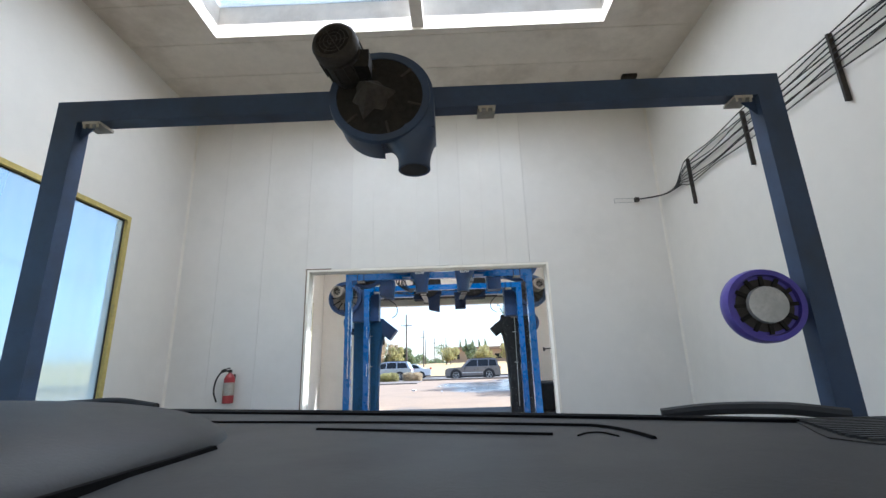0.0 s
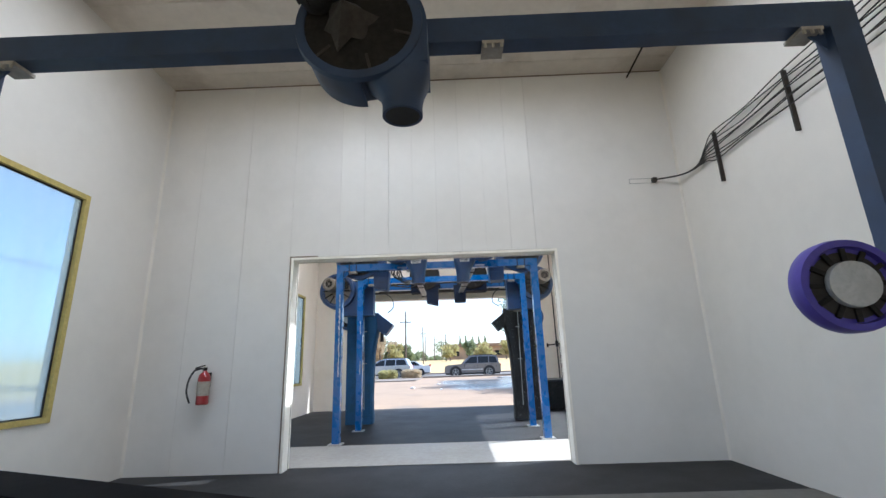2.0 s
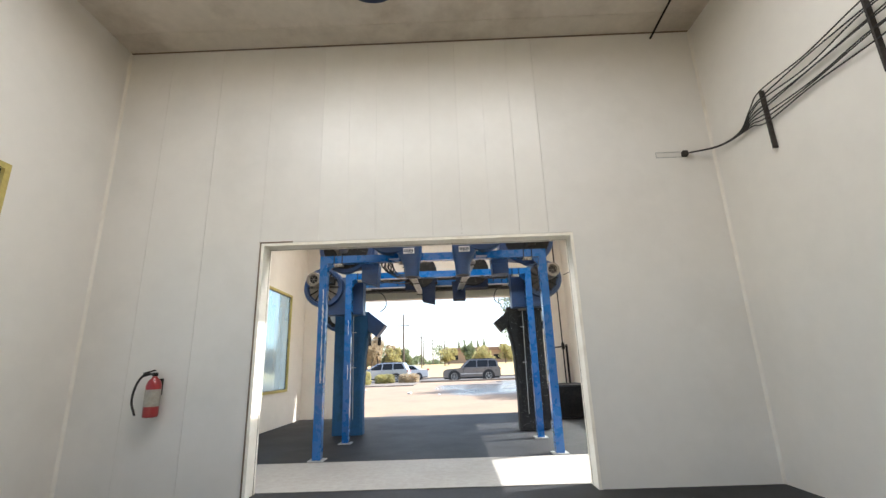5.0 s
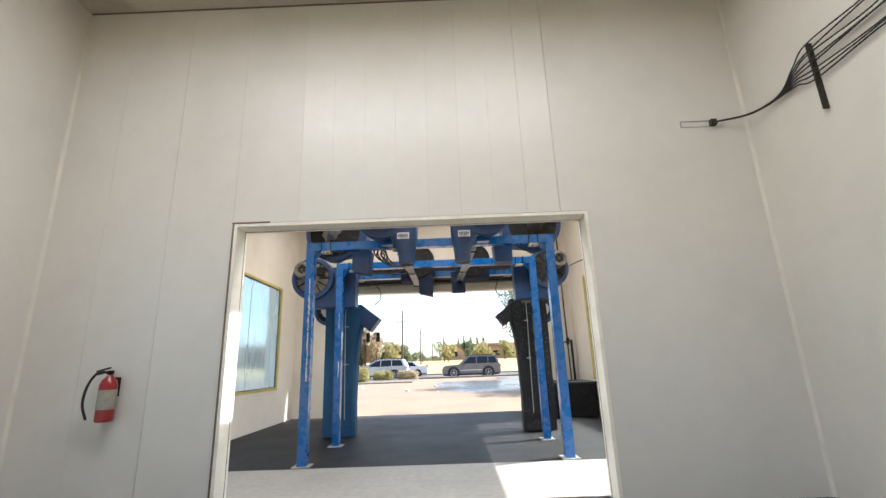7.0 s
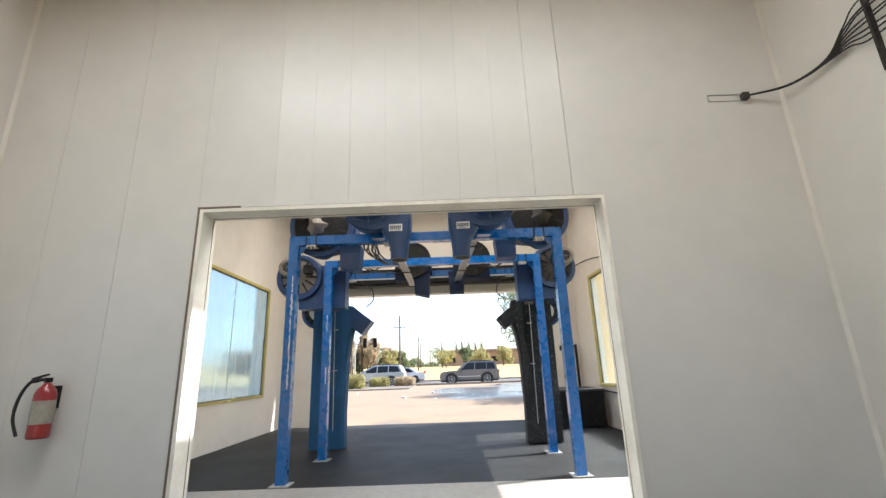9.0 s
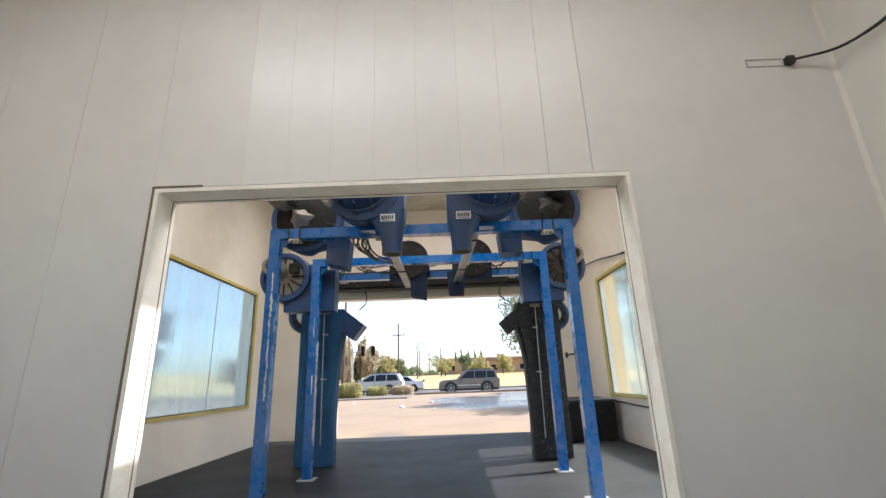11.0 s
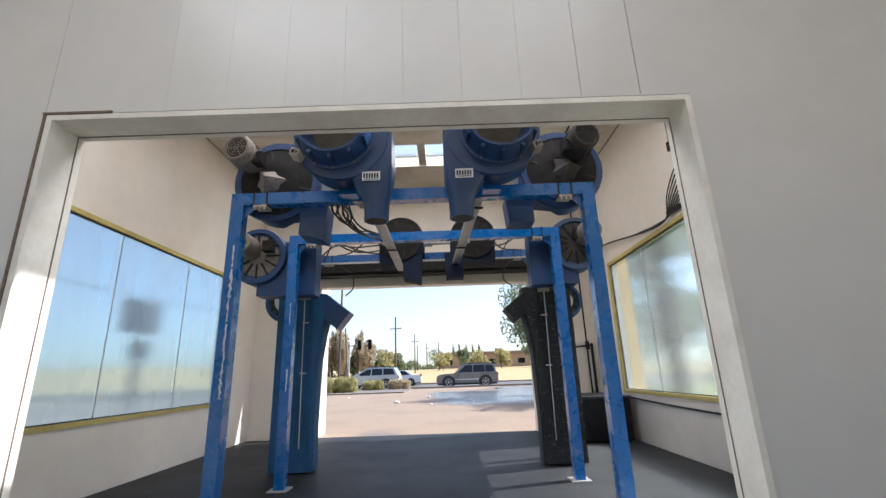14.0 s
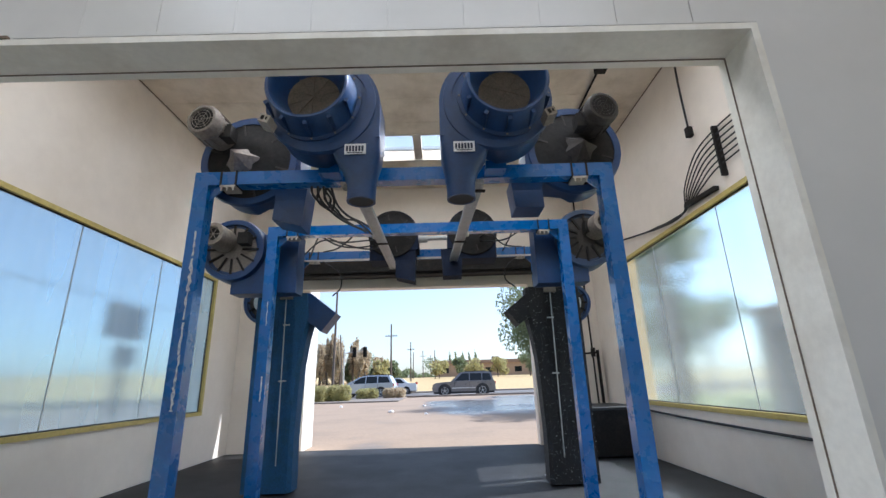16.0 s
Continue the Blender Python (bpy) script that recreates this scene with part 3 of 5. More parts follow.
def strip(name, x0, x1, y0, y1, mat, up, label, category, nx=2, ny=12):
    bm = bmesh.new()
    grid = [[bm.verts.new((x0 + (x1 - x0) * i / nx, y0 + (y1 - y0) * j / ny, ground_height(0, y0 + (y1 - y0) * j / ny) + up)) for i in range(nx + 1)] for j in range(ny + 1)]
    for j in range(ny):
        for i in range(nx):
            bm.faces.new((grid[j][i], grid[j][i + 1], grid[j + 1][i + 1], grid[j + 1][i]))
    return tagged(part(name, bm, mat), label, category, kind="structure")


def ground_sheet():
    bm = bmesh.new()
    ys = [-3000, -300, -60, -10, 14.9] + [15 + k * 1.4 for k in range(1, 11)] + [35, 40, 46, 52] + [52 + k * 9 for k in range(1, 11)] + [200, 400, 1000, 3500]
    xs = [-3500, -500, -100, -75, -60, -52, -45, -37, -30, -15, 0, 15, 40, 100, 500, 3500]
    grid = [[bm.verts.new((x, y, ground_height(x, y) - 0.03)) for x in xs] for y in ys]
    for j in range(len(ys) - 1):
        for i in range(len(xs) - 1):
            bm.faces.new((grid[j][i], grid[j][i + 1], grid[j + 1][i + 1], grid[j + 1][i]))
    return tagged(part("ground", bm, DRY_GRASS), "dry golden grass field", "ground", kind="structure")


tagged(part("wing_wall", boxes((-2.78, -2.47, 13.552, 14.26, -0.1, 3.15)), WALL_SHEET, bevel=0.01), "sunlit white wing wall outside the exit", "wall", kind="structure")
ground_sheet()
strip("pavement", -24, 16, 13.58, 37.4, APRON, 0.0, "damp sunlit concrete forecourt", "pavement")
strip("verge", 5.5, 40, 13.6, 30.0, VERGE, 0.006, "yellow-green grass verge beside the forecourt", "verge")
strip("road", -160, 160, 38.0, 50.5, ASPHALT, -0.008, "pale worn asphalt street", "road", 2, 4)
kerb = tagged(part("kerb", boxes((-2.9, 40, 37.4, 37.9, 0.0, 0.19), (-40, -12, 37.4, 37.9, 0.0, 0.19)), KERB, bevel=0.02), "low concrete kerb beside the street", "kerb", kind="structure")
tagged(part("far_pavement", boxes((-160, 160, 50.6, 52.4, 0.0, 0.17)), KERB, bevel=0.02), "pale far pavement strip", "pavement", kind="structure")

# ---- dryer arches ----
def local(bm, ob):
    bm.transform(ob.matrix_basis.inverted())
    return bm


def arch(at_y, x0, x1, top, wide, deep, label, splash=True, paint=BLUE):
    a = thing("dryer_arch", label, "arch", ((x0 + x1) / 2, at_y, 0), group="steel arches over the bay")
    for s, (u0, u1) in enumerate(((x0, x0 + wide), (x1 - wide, x1))):
        leg = part("leg", local(boxes((u0, u1, at_y, at_y + deep, 0.012, top - wide)), a), paint, a, bevel=0.008)
        part("foot_plate", local(boxes((u0 - 0.05, u1 + 0.05, at_y - 0.05, at_y + deep + 0.05, 0.0, 0.012)), a), STEEL, leg)
        if splash and s == 0:
            rng = random.Random(int(at_y * 10))
            z = 1.0
            while z < top - 0.5:
                h = rng.uniform(0.06, 0.26)
                w = rng.uniform(0.005, 0.016)
                c = u0 + wide * rng.uniform(0.6, 0.66)
                bm = bmesh.new()
                rim_l = [(c - w * rng.uniform(0.1, 1.3), z + h * k / 7) for k in range(8)]
                rim_r = [(c + w * rng.uniform(0.1, 1.3), z + h * k / 7) for k in range(8)]
                prism(bm, rim_l + rim_r[::-1], at_y - 0.0035, at_y - 0.0005)
                part("worn_streak", local(bm, a), CHIPPED, leg, "bare worn streak in the paint")
                z += h + rng.choice((-0.02, 0.0, 0.02, 0.09) if at_y < 9 else (0.1, 0.3, 0.5))
    part("cross_beam", local(boxes((x0, x1, at_y, at_y + deep, top - wide, top)), a), paint, a, bevel=0.008)
    for u in (x0 + wide, x1 - wide):
        s = 1 if u < (x0 + x1) / 2 else -1
        bm = bmesh.new()
        prism(bm, [(u, top - wide), (u + s * 0.12, top - wide), (u, top - wide - 0.12)], at_y + deep * 0.4, at_y + deep * 0.5)
        part("gusset", local(bm, a), paint, a)
    for u in (x0 + 0.21, x0 + 0.33, x1 - 0.33, x1 - 0.21) if paint is BLUE else ():
        part("strap", local(boxes((u - 0.007, u + 0.007, at_y - 0.007, at_y + deep + 0.007, top - wide - 0.007, top + 0.007)), a), BLACK, a, "thin black strap round the beam")
    for u in (x0 + 0.27, (x0 + x1) / 2 - 0.45, (x0 + x1) / 2 + 0.5, x1 - 0.27):
        bm = boxes((u - 0.06, u + 0.06, at_y - 0.012, at_y + deep + 0.012, top - wide - 0.028, top - wide - 0.008))
        for k in (-0.045, 0.0, 0.045):
            rod(bm, (u + k, at_y - 0.004, top - wide - 0.055), (u + k, at_y - 0.004, top - wide - 0.01), 0.009, sides=6)
        part("clamp", local(bm, a), CLAMP, a, "dirty steel clamp with bolts")
    return a


arch(8.0, -1.772, 1.59, 2.812, 0.112, 0.112, "glossy blue painted steel dryer arch with worn paint")
arch(9.35, -1.705, 1.6, 2.828, 0.108, 0.108, "blue painted steel dryer arch behind the first")
arch(10.6, -1.83, 1.56, 2.9, 0.112, 0.112, "blue painted steel dryer arch by the exit", splash=False)
arch(2.9, -2.59, 2.42, 3.03, 0.16, 0.11, "blue steel arch in the wash bay, haze painted in", splash=False, paint=BLUE_DIM)

# long bars from arch to arch
def tie_bar(near_x, far_x, label):
    bar = thing("tie_bar", label, "tie bar", (near_x, 7.95, 2.665), math.degrees(math.atan2(near_x - far_x, 2.7)), group="bars between the arches")
    part("channel", boxes((-0.05, 0.05, 0.0, 2.72, -0.028, 0.0)), STEEL, bar, bevel=0.005)
    part("lip", boxes((-0.05, -0.03, 0.0, 2.72, -0.04, -0.0285)), STEEL, bar)
    part("lip", boxes((0.03, 0.05, 0.0, 2.72, -0.04, -0.0285)), STEEL, bar)
    for y in (0.12, 1.47, 2.66):
        part("u_bolt", boxes((-0.075, 0.075, y - 0.018, y + 0.018, -0.052, -0.0405)), BLACK, bar, bevel=0.003)
        part("hanger", boxes((-0.03, 0.03, y - 0.02, y + 0.02, -0.005, {0.12: 0.036, 1.47: 0.056, 2.66: 0.124}[y])), STEEL, bar)
    return bar


tie_bar(-0.47, -0.455, "galvanised steel channel between the dryer arches")
tie_bar(0.49, 0.33, "galvanised steel channel slightly askew between the arches")
tagged(part("cross_shaft", lathe(bmesh.new(), (-0.2, 10.3, 2.96), (1, 0, 0), [(0, 0), (0, 0.03), (0.1, 0.03), (0.1, 0.055), (0.22, 0.055), (0.22, 0.03), (0.5, 0.03), (0.5, 0)], 18), STEEL, smooth=True), "steel cylinder between the two dark blowers", "shaft")


tagged(part("support_rail", boxes((-1.7, 1.43, 10.578, 10.6, 2.764, 2.786)), STEEL, bevel=0.003), "thin galvanised rail along the last arch beam", "rail")


# ---- blowers ----
def volute(side, r0, r1):
    """A snail-shell outline with its outlet drawn down on one side."""
    pts = []
    n = 40
    for k in range(n + 1):
        phi = math.pi * 1.5 * k / n           # from the outlet's inner lip, over the top, to its outer edge
        r = r0 + (r1 - r0) * (k / n)
        ang = -math.pi / 2 - phi if side > 0 else -math.pi / 2 + phi
        pts.append((r * math.cos(ang), r * math.sin(ang)))
    return pts


def blower(name, at, side, style, label, r=0.4, drop=0.62, duct="round", deep=0.3, shift=0.0, half=0.15, ahead=0.0, shell=None, group="air blowers on the arches"):
    """A centrifugal blower whose axis runs along y. side: where its outlet falls. style: 'intake' or 'motor' towards the viewer."""
    b = thing(name, label, "blower", at, 0, group)
    r0, r1 = r * 0.86, r * 1.0
    paint = shell or BLUE_PLASTIC
    outline = volute(side, r0, r1)
    # outlet: outer edge runs straight down from the end of the spiral
    ox, ix = side * r1, side * (r1 - 0.36)
    body = bmesh.new()
    prism(body, outline + [(ox, -0.26 * r / 0.4), (ix + side * 0.005, -0.3 * r / 0.4)], -deep / 2, deep / 2)
    housing = part("housing", body, paint, b, smooth=True, bevel=0.02)
    # rolled rim
    rim = bmesh.new()
    lathe(rim, (0, -deep / 2 - 0.012, 0), (0, 1, 0), [(0, r * 0.80), (0, r * 0.93), (0.03, r * 0.95), (0.03, r * 0.80), (0, r * 0.80)], 40)
    part("rim", rim, BLACK if shell is NAVY else paint, housing, smooth=True)
    f = -deep / 2
    # outlet duct
    mid = (ox + ix) / 2 + shift
    top_z = -0.26 * r / 0.4
    dct = bmesh.new()
    if duct == "round":
        sections = []
        for f_, hw, hd, e, inset in ((0.3, 0.18, deep * 0.5, 0.22, 0.0), (0.46, 0.178, deep * 0.497, 0.3, 0.0), (0.55, 0.166, deep * 0.475, 0.42, 0.003), (0.63, 0.148, deep * 0.44, 0.6, 0.012), (0.72, 0.123, 0.12, 0.85, 0.024), (0.83, 0.106, 0.105, 1.0, 0.034), (1.0, 0.098, 0.098, 1.0, 0.042)):
            z = -drop * f_
            cx_ = side * (r1 - inset - hw)
            loop = []
            for k in range(32):
                a = 2 * math.pi * k / 32
                cx, cy = math.copysign(abs(math.cos(a)) ** e, math.cos(a)), math.copysign(abs(math.sin(a)) ** e, math.sin(a))
                loop.append((cx_ + hw * cx, hd * cy - 0.03 * f_ * f_, z))
            sections.append(loop)
        mouth_x = side * (r1 - 0.042 - 0.098)
        loft(dct, sections)
        part("outlet_nozzle", dct, paint, b, smooth=True)
        lip = bmesh.new()
        lathe(lip, (mouth_x, -0.03, -drop - 0.006), (0, 0, 1), [(0, 0.088), (0, 0.103), (0.03, 0.103), (0.03, 0.088), (0, 0.088)], 24)
        part("nozzle_lip", lip, paint, b, smooth=True)
        # flat black disc paints the shade inside the nozzle's mouth
        shade_disc = bmesh.new()
        lathe(shade_disc, (mouth_x, -0.03, -drop - 0.003), (0, 0, 1), [(0, 0), (0, 0.088), (0.002, 0.088)], 24)
        part("mouth_shade", shade_disc, RUBBER, b)
    else:
        w = half
        loops = []
        for z, dy, hw in ((top_z, ahead, w + 0.01), (top_z - 0.1, ahead, w), (-drop, ahead - 0.05, w * 0.94)):
            tilt = 0.03 if z == -drop else 0
            loops.append([(mid - hw, dy - deep * 0.4, z + tilt), (mid + hw, dy - deep * 0.4, z - tilt * side), (mid + hw, dy + deep * 0.4, z - tilt * side), (mid - hw, dy + deep * 0.4, z + tilt)])
        loft(dct, loops)
        part("outlet_duct", dct, paint, b, bevel=0.01)
    if style == "intake":
        ring = bmesh.new()
        c = (-side * 0.05, f, 0.035)
        lathe(ring, c, (0, -1, 0), [(0, r * 0.8), (0.012, r * 0.8), (0.016, r * 0.74), (0.03, r * 0.73), (0.2, r * 0.68), (0.215, r * 0.66), (0.215, r * 0.62), (0.19, r * 0.59), (0.1, r * 0.52), (0.02, r * 0.44)], 44)
        collar = part("intake_collar", ring, paint, b, smooth=True)
        well = bmesh.new()
        lathe(well, c, (0, -1, 0), [(0.035, 0), (0.03, r * 0.16), (0.022, r * 0.445)], 32)
        part("intake_screen", well, DUST, collar, "dark dusty intake screen")
        for k in range(5):
            a = k * math.pi / 5 + 0.3
            d = Vector((math.cos(a), 0, math.sin(a))) * r * 0.43
            part("guard_wire", rod(bmesh.new(), Vector(c) + Vector((0, -0.03 - 0.006 * k, 0)) - d, Vector(c) + Vector((0, -0.03 - 0.006 * k, 0)) + d, 0.003, sides=5), DUST, collar)
        for k in range(12):
            a = -math.pi / 2 + k * math.pi / 6
            part("flange_bolt", rod(bmesh.new(), (c[0] + r * 0.77 * math.cos(a), f - 0.02, c[2] + r * 0.77 * math.sin(a)), (c[0] + r * 0.77 * math.cos(a), f - 0.008, c[2] + r * 0.77 * math.sin(a)), 0.008, sides=6), MOTOR, collar)
        for k in range(5):
            a = -math.pi / 2 + (k - 2) * 0.55
            bm = boxes((-0.013, 0.013, f - 0.19, f - 0.02, -0.02, 0.012))
            bm.transform(Matrix.Translation((c[0], 0, c[2])) @ Matrix.Rotation(-a - math.pi / 2, 4, "Y") @ Matrix.Translation((0, 0, -r * 0.705)))
            part("collar_rib", bm, paint, collar)
        mid += side * 0.012
        plate = boxes((mid - 0.075, mid + 0.075, f - 0.016, f - 0.008, -0.425, -0.345))
        tag = part("name_plate", plate, WHITE_TAG, b, "small white maker's plate")
        marks = bmesh.new()
        for k in range(6):
            x0 = mid - 0.064 + k * 0.0218
            box(marks, x0, x0 + 0.015, f - 0.0185, f - 0.0165, -0.405, -0.362)
        box(marks, mid - 0.055, mid + 0.055, f - 0.0185, f - 0.0165, -0.418, -0.412)
        part("plate_marks", marks, INK, tag)
        bm = boxes((-0.036, 0.036, f - 0.18, f - 0.05, -0.03, 0.03))
        bm.transform(Matrix.Translation((-side * 0.33, 0, -0.225)) @ Matrix.Rotation(side * 0.35, 4, "Y"))
        part("mount_foot", boxes((-0.08, 0.08, deep / 2 - 0.01, deep / 2 + 0.132, -0.41, -0.34)), BLUE, b, bevel=0.008)
        clamp = part("hinge_bracket", bm, CLAMP if side > 0 else MOTOR, b, "pale clamp bracket with a bolt", bevel=0.008)
        bm = boxes((-0.02, 0.0, f - 0.186, f - 0.181, -0.015, 0.015), (0.012, 0.022, f - 0.186, f - 0.181, -0.01, 0.012))
        bm.transform(Matrix.Translation((-side * 0.33, 0, -0.225)) @ Matrix.Rotation(side * 0.35, 4, "Y"))
        part("clamp_bolt", bm, BLACK, clamp)
    else:
        back = bmesh.new()
        lathe(back, (0, f - 0.004, 0), (0, -1, 0), [(0, 0), (0.03, r * 0.25), (0.012, r * 0.5), (0.0, r * 0.8)], 36)
        plate = part("back_plate", back, BLACK, b, "grimy black back plate", smooth=True)
        for k in range(6):
            a = 2 * math.pi * k / 6 + 0.3
            bm = boxes((r * 0.33, r * 0.8, f - 0.014, f - 0.004, -0.008, 0.008))
            bm.transform(Matrix.Rotation(a, 4, "Y"))
            part("spoke", bm, MOTOR_DARK, plate)
        if style == "plain":
            part("motor_box", boxes((-0.3, 0.3, -0.13, 0.2, -0.36, -0.12)), NAVY, b, "dark grimy motor box", bevel=0.02)
            return b
        mx, mz = -side * r * (0.52 if side > 0 else 0.3), r * 0.46
        cast = MOTOR if side > 0 and shell is None else MOTOR_DARK
        way = Vector((-side * 0.16, -1, 0.05))
        base = Vector((mx, f - 0.02, mz))
        mot = bmesh.new()
        lathe(mot, base, way, [(0, 0), (0, 0.115), (0.06, 0.12), (0.07, 0.132), (0.2, 0.132), (0.21, 0.12), (0.22, 0.12), (0.23, 0.14), (0.28, 0.138), (0.3, 0.125), (0.302, 0.105), (0.285, 0.1), (0.285, 0.0)], 32)
        motor = part("motor", mot, cast, b, "dusty cast electric motor", smooth=True)
        for k in range(14):
            q = 2 * math.pi * k / 14
            bm = boxes((0.13, 0.142, -0.004, 0.004, 0.075, 0.195))
            bm.transform(Matrix.Translation(base) @ frame_at((0, 0, 0), way) @ Matrix.Rotation(q, 4, "Z"))
            part("cooling_fin", bm, cast, motor)
        front = base + way.normalized() * 0.287
        cap = bmesh.new()
        lathe(cap, front, way, [(0, 0), (0.003, 0.03), (0.003, 0.098), (0.0, 0.1)], 24)
        part("fan_cover", cap, BLACK, motor, smooth=True)
        grille = bmesh.new()
        turn = frame_at((0, 0, 0), way).to_3x3()
        for rr in (0.03, 0.055, 0.08):
            cord(grille, [front + turn @ Vector((rr * math.cos(q), rr * math.sin(q), 0.012)) for q in [2 * math.pi * k / 12 for k in range(13)]], 0.003, 4, 2)
        for k in range(3):
            q = math.pi * k / 3
            rod(grille, front + turn @ Vector((0.095 * math.cos(q), 0.095 * math.sin(q), 0.008)), front - turn @ Vector((0.095 * math.cos(q), 0.095 * math.sin(q), -0.008)), 0.003, sides=4)
        part("cover_grille", grille, cast, motor)
        part("junction_box", boxes((mx + side * 0.1 - 0.05, mx + side * 0.1 + 0.05, f - 0.22, f - 0.1, mz - 0.1, mz + 0.02)), BLACK, motor, bevel=0.01)
        # faceted star bracket at the middle
        star = bmesh.new()
        tip = star.verts.new((mx * 0.25, f - 0.17, -0.01))
        rim = []
        for k in range(12):
            q = 2 * math.pi * k / 12 + 0.2
            rr = (0.17, 0.1, 0.13, 0.11)[k % 4]
            rim.append(star.verts.new((mx * 0.25 + rr * math.cos(q), f - (0.02 if k % 2 == 0 else 0.045), -0.02 + rr * math.sin(q))))
        for k in range(12):
            star.faces.new((tip, rim[k], rim[(k + 1) % 12]))
        part("motor_bracket", star, MOTOR if cast is MOTOR else MOTOR_DARK, b, "bent faceted motor bracket")
    return b


blower("blower", (-0.665, 7.72, 3.12), 1, "intake", "dark blue blower with round intake and downturned nozzle", r=0.43, drop=0.73, deep=0.3)
blower("blower", (0.63, 7.72, 3.12), -1, "intake", "dark blue blower with round intake beside its twin", r=0.43, drop=0.73, deep=0.3)
blower("blower", (-1.43, 8.32, 3.0), 1, "motor", "grimy black and blue blower with dusty motor outwards", r=0.44, drop=0.6, duct="square", half=0.125, shift=0.12, ahead=-0.05)
blower("blower", (1.36, 8.32, 3.03), -1, "motor", "grimy black and blue blower with dark motor outwards", r=0.43, drop=0.58, duct="square", half=0.125, shift=-0.19, ahead=-0.05)
blower("blower", (-0.44, 10.42, 3.03), 1, "plain", "dark navy blower over the bay with square duct", r=0.34, drop=0.625, duct="square", half=0.13, shift=0.007, shell=NAVY)
blower("blower", (0.62, 10.42, 3.03), -1, "plain", "dark navy blower with square duct beside its twin", r=0.34, drop=0.625, duct="square", half=0.13, shift=-0.127, shell=NAVY)


def side_blower(at, side, r, label, ducted=True, shell=BLUE_PLASTIC, turn=0.0):
    """A blower at the side of an arch, motor side towards the viewer, with a blue rim and pale vanes."""
    b = thing("side_blower", label, "blower", at, turn, "side blowers of the arches")
    body = bmesh.new()
    back = 0.3 if ducted else 0.13
    lathe(body, (0, back, 0), (0, -1, 0), [(0, 0), (0, r * 0.9), (0.04, r), (back - 0.04, r), (back, r * 0.96), (back, r * 0.82), (back - 0.03, r * 0.8), (back - 0.05, 0.0)], 44)
    housing = part("housing", body, shell, b, smooth=True)
    face = bmesh.new()
    lathe(face, (0, 0.035, 0), (0, -1, 0), [(0, 0), (0.02, r * 0.3), (0.0, r * 0.79)], 40)
    part("back_plate", face, MOTOR if side < 0 and ducted else MOTOR_DARK, housing, "dusty grey vaned plate", smooth=True)
    for k in range(12):
        bm = boxes((r * 0.3, r * 0.78, 0.008, 0.022, -0.011, 0.011))
        bm.transform(Matrix.Rotation(2 * math.pi * k / 12, 4, "Y"))
        part("vane", bm, BLACK, housing)
    if not ducted:
        part("hub_cover", lathe(bmesh.new(), (0, 0.01, 0), (0, -1, 0), [(0, r * 0.5), (0.03, r * 0.48), (0.045, 0.0)], 28), STEEL, b, "pale grey hub cover", smooth=True)
        return b
    mot = bmesh.new()
    mx, mz = side * r * (0.22 if side < 0 else 0.3), r * 0.25
    lathe(mot, (mx, 0.02, mz), (side * 0.1, -1, 0.05), [(0, 0), (0, 0.12), (0.05, 0.132), (0.25, 0.132), (0.28, 0.125), (0.285, 0.085), (0.25, 0.08), (0.25, 0)], 28)
    motor = part("motor", mot, MOTOR, b, "dusty cast electric motor", smooth=True)
    cover = bmesh.new()
    lathe(cover, Vector((mx, 0.02, mz)) + Vector((side * 0.1, -1, 0.05)).normalized() * 0.253, (side * 0.1, -1, 0.05), [(0, 0), (0.004, 0.03), (0.002, 0.069)], 24)
    part("fan_cover", cover, BLACK, motor, smooth=True)
    for k in range(3):
        q = math.pi * k / 3
        d = Vector((0.068 * math.cos(q), 0, 0.068 * math.sin(q)))
        c = Vector((mx, 0.02, mz)) + Vector((side * 0.1, -1, 0.05)).normalized() * 0.264
        part("cover_bar", rod(bmesh.new(), c - d, c + d, 0.004, sides=5), MOTOR, motor)
    bm = boxes((mx + 0.02 - side * 0.16, mx + 0.14 - side * 0.16, -0.12, 0.0, mz - 0.06, mz + 0.07))
    part("junction_box", bm, BLACK, motor, bevel=0.01)
    if not ducted:
        return b
    reach = -side * (0.72 if side < 0 else 0.58)
    arm = boxes((min(0, reach), max(0, reach), 0.06, 0.3, -0.5, r * 0.5))
    part("outlet_duct", arm, BLUE_PLASTIC, b, bevel=0.06, smooth=True)
    return b


side_blower((-2.15, 9.5, 2.63), -1, 0.364, "blue rimmed side blower with dusty motor high on the arch")
side_blower((1.84, 9.5, 2.66), 1, 0.35, "dark navy side blower with dusty motor high on the arch", shell=BLUE_DIM)
side_blower((-2.12, 10.46, 2.2), -1, 0.29, "blue rimmed side blower behind the tall duct", False)
side_blower((1.87, 10.46, 2.08), 1, 0.27, "blue rimmed side blower with pale hub behind the duct", False)


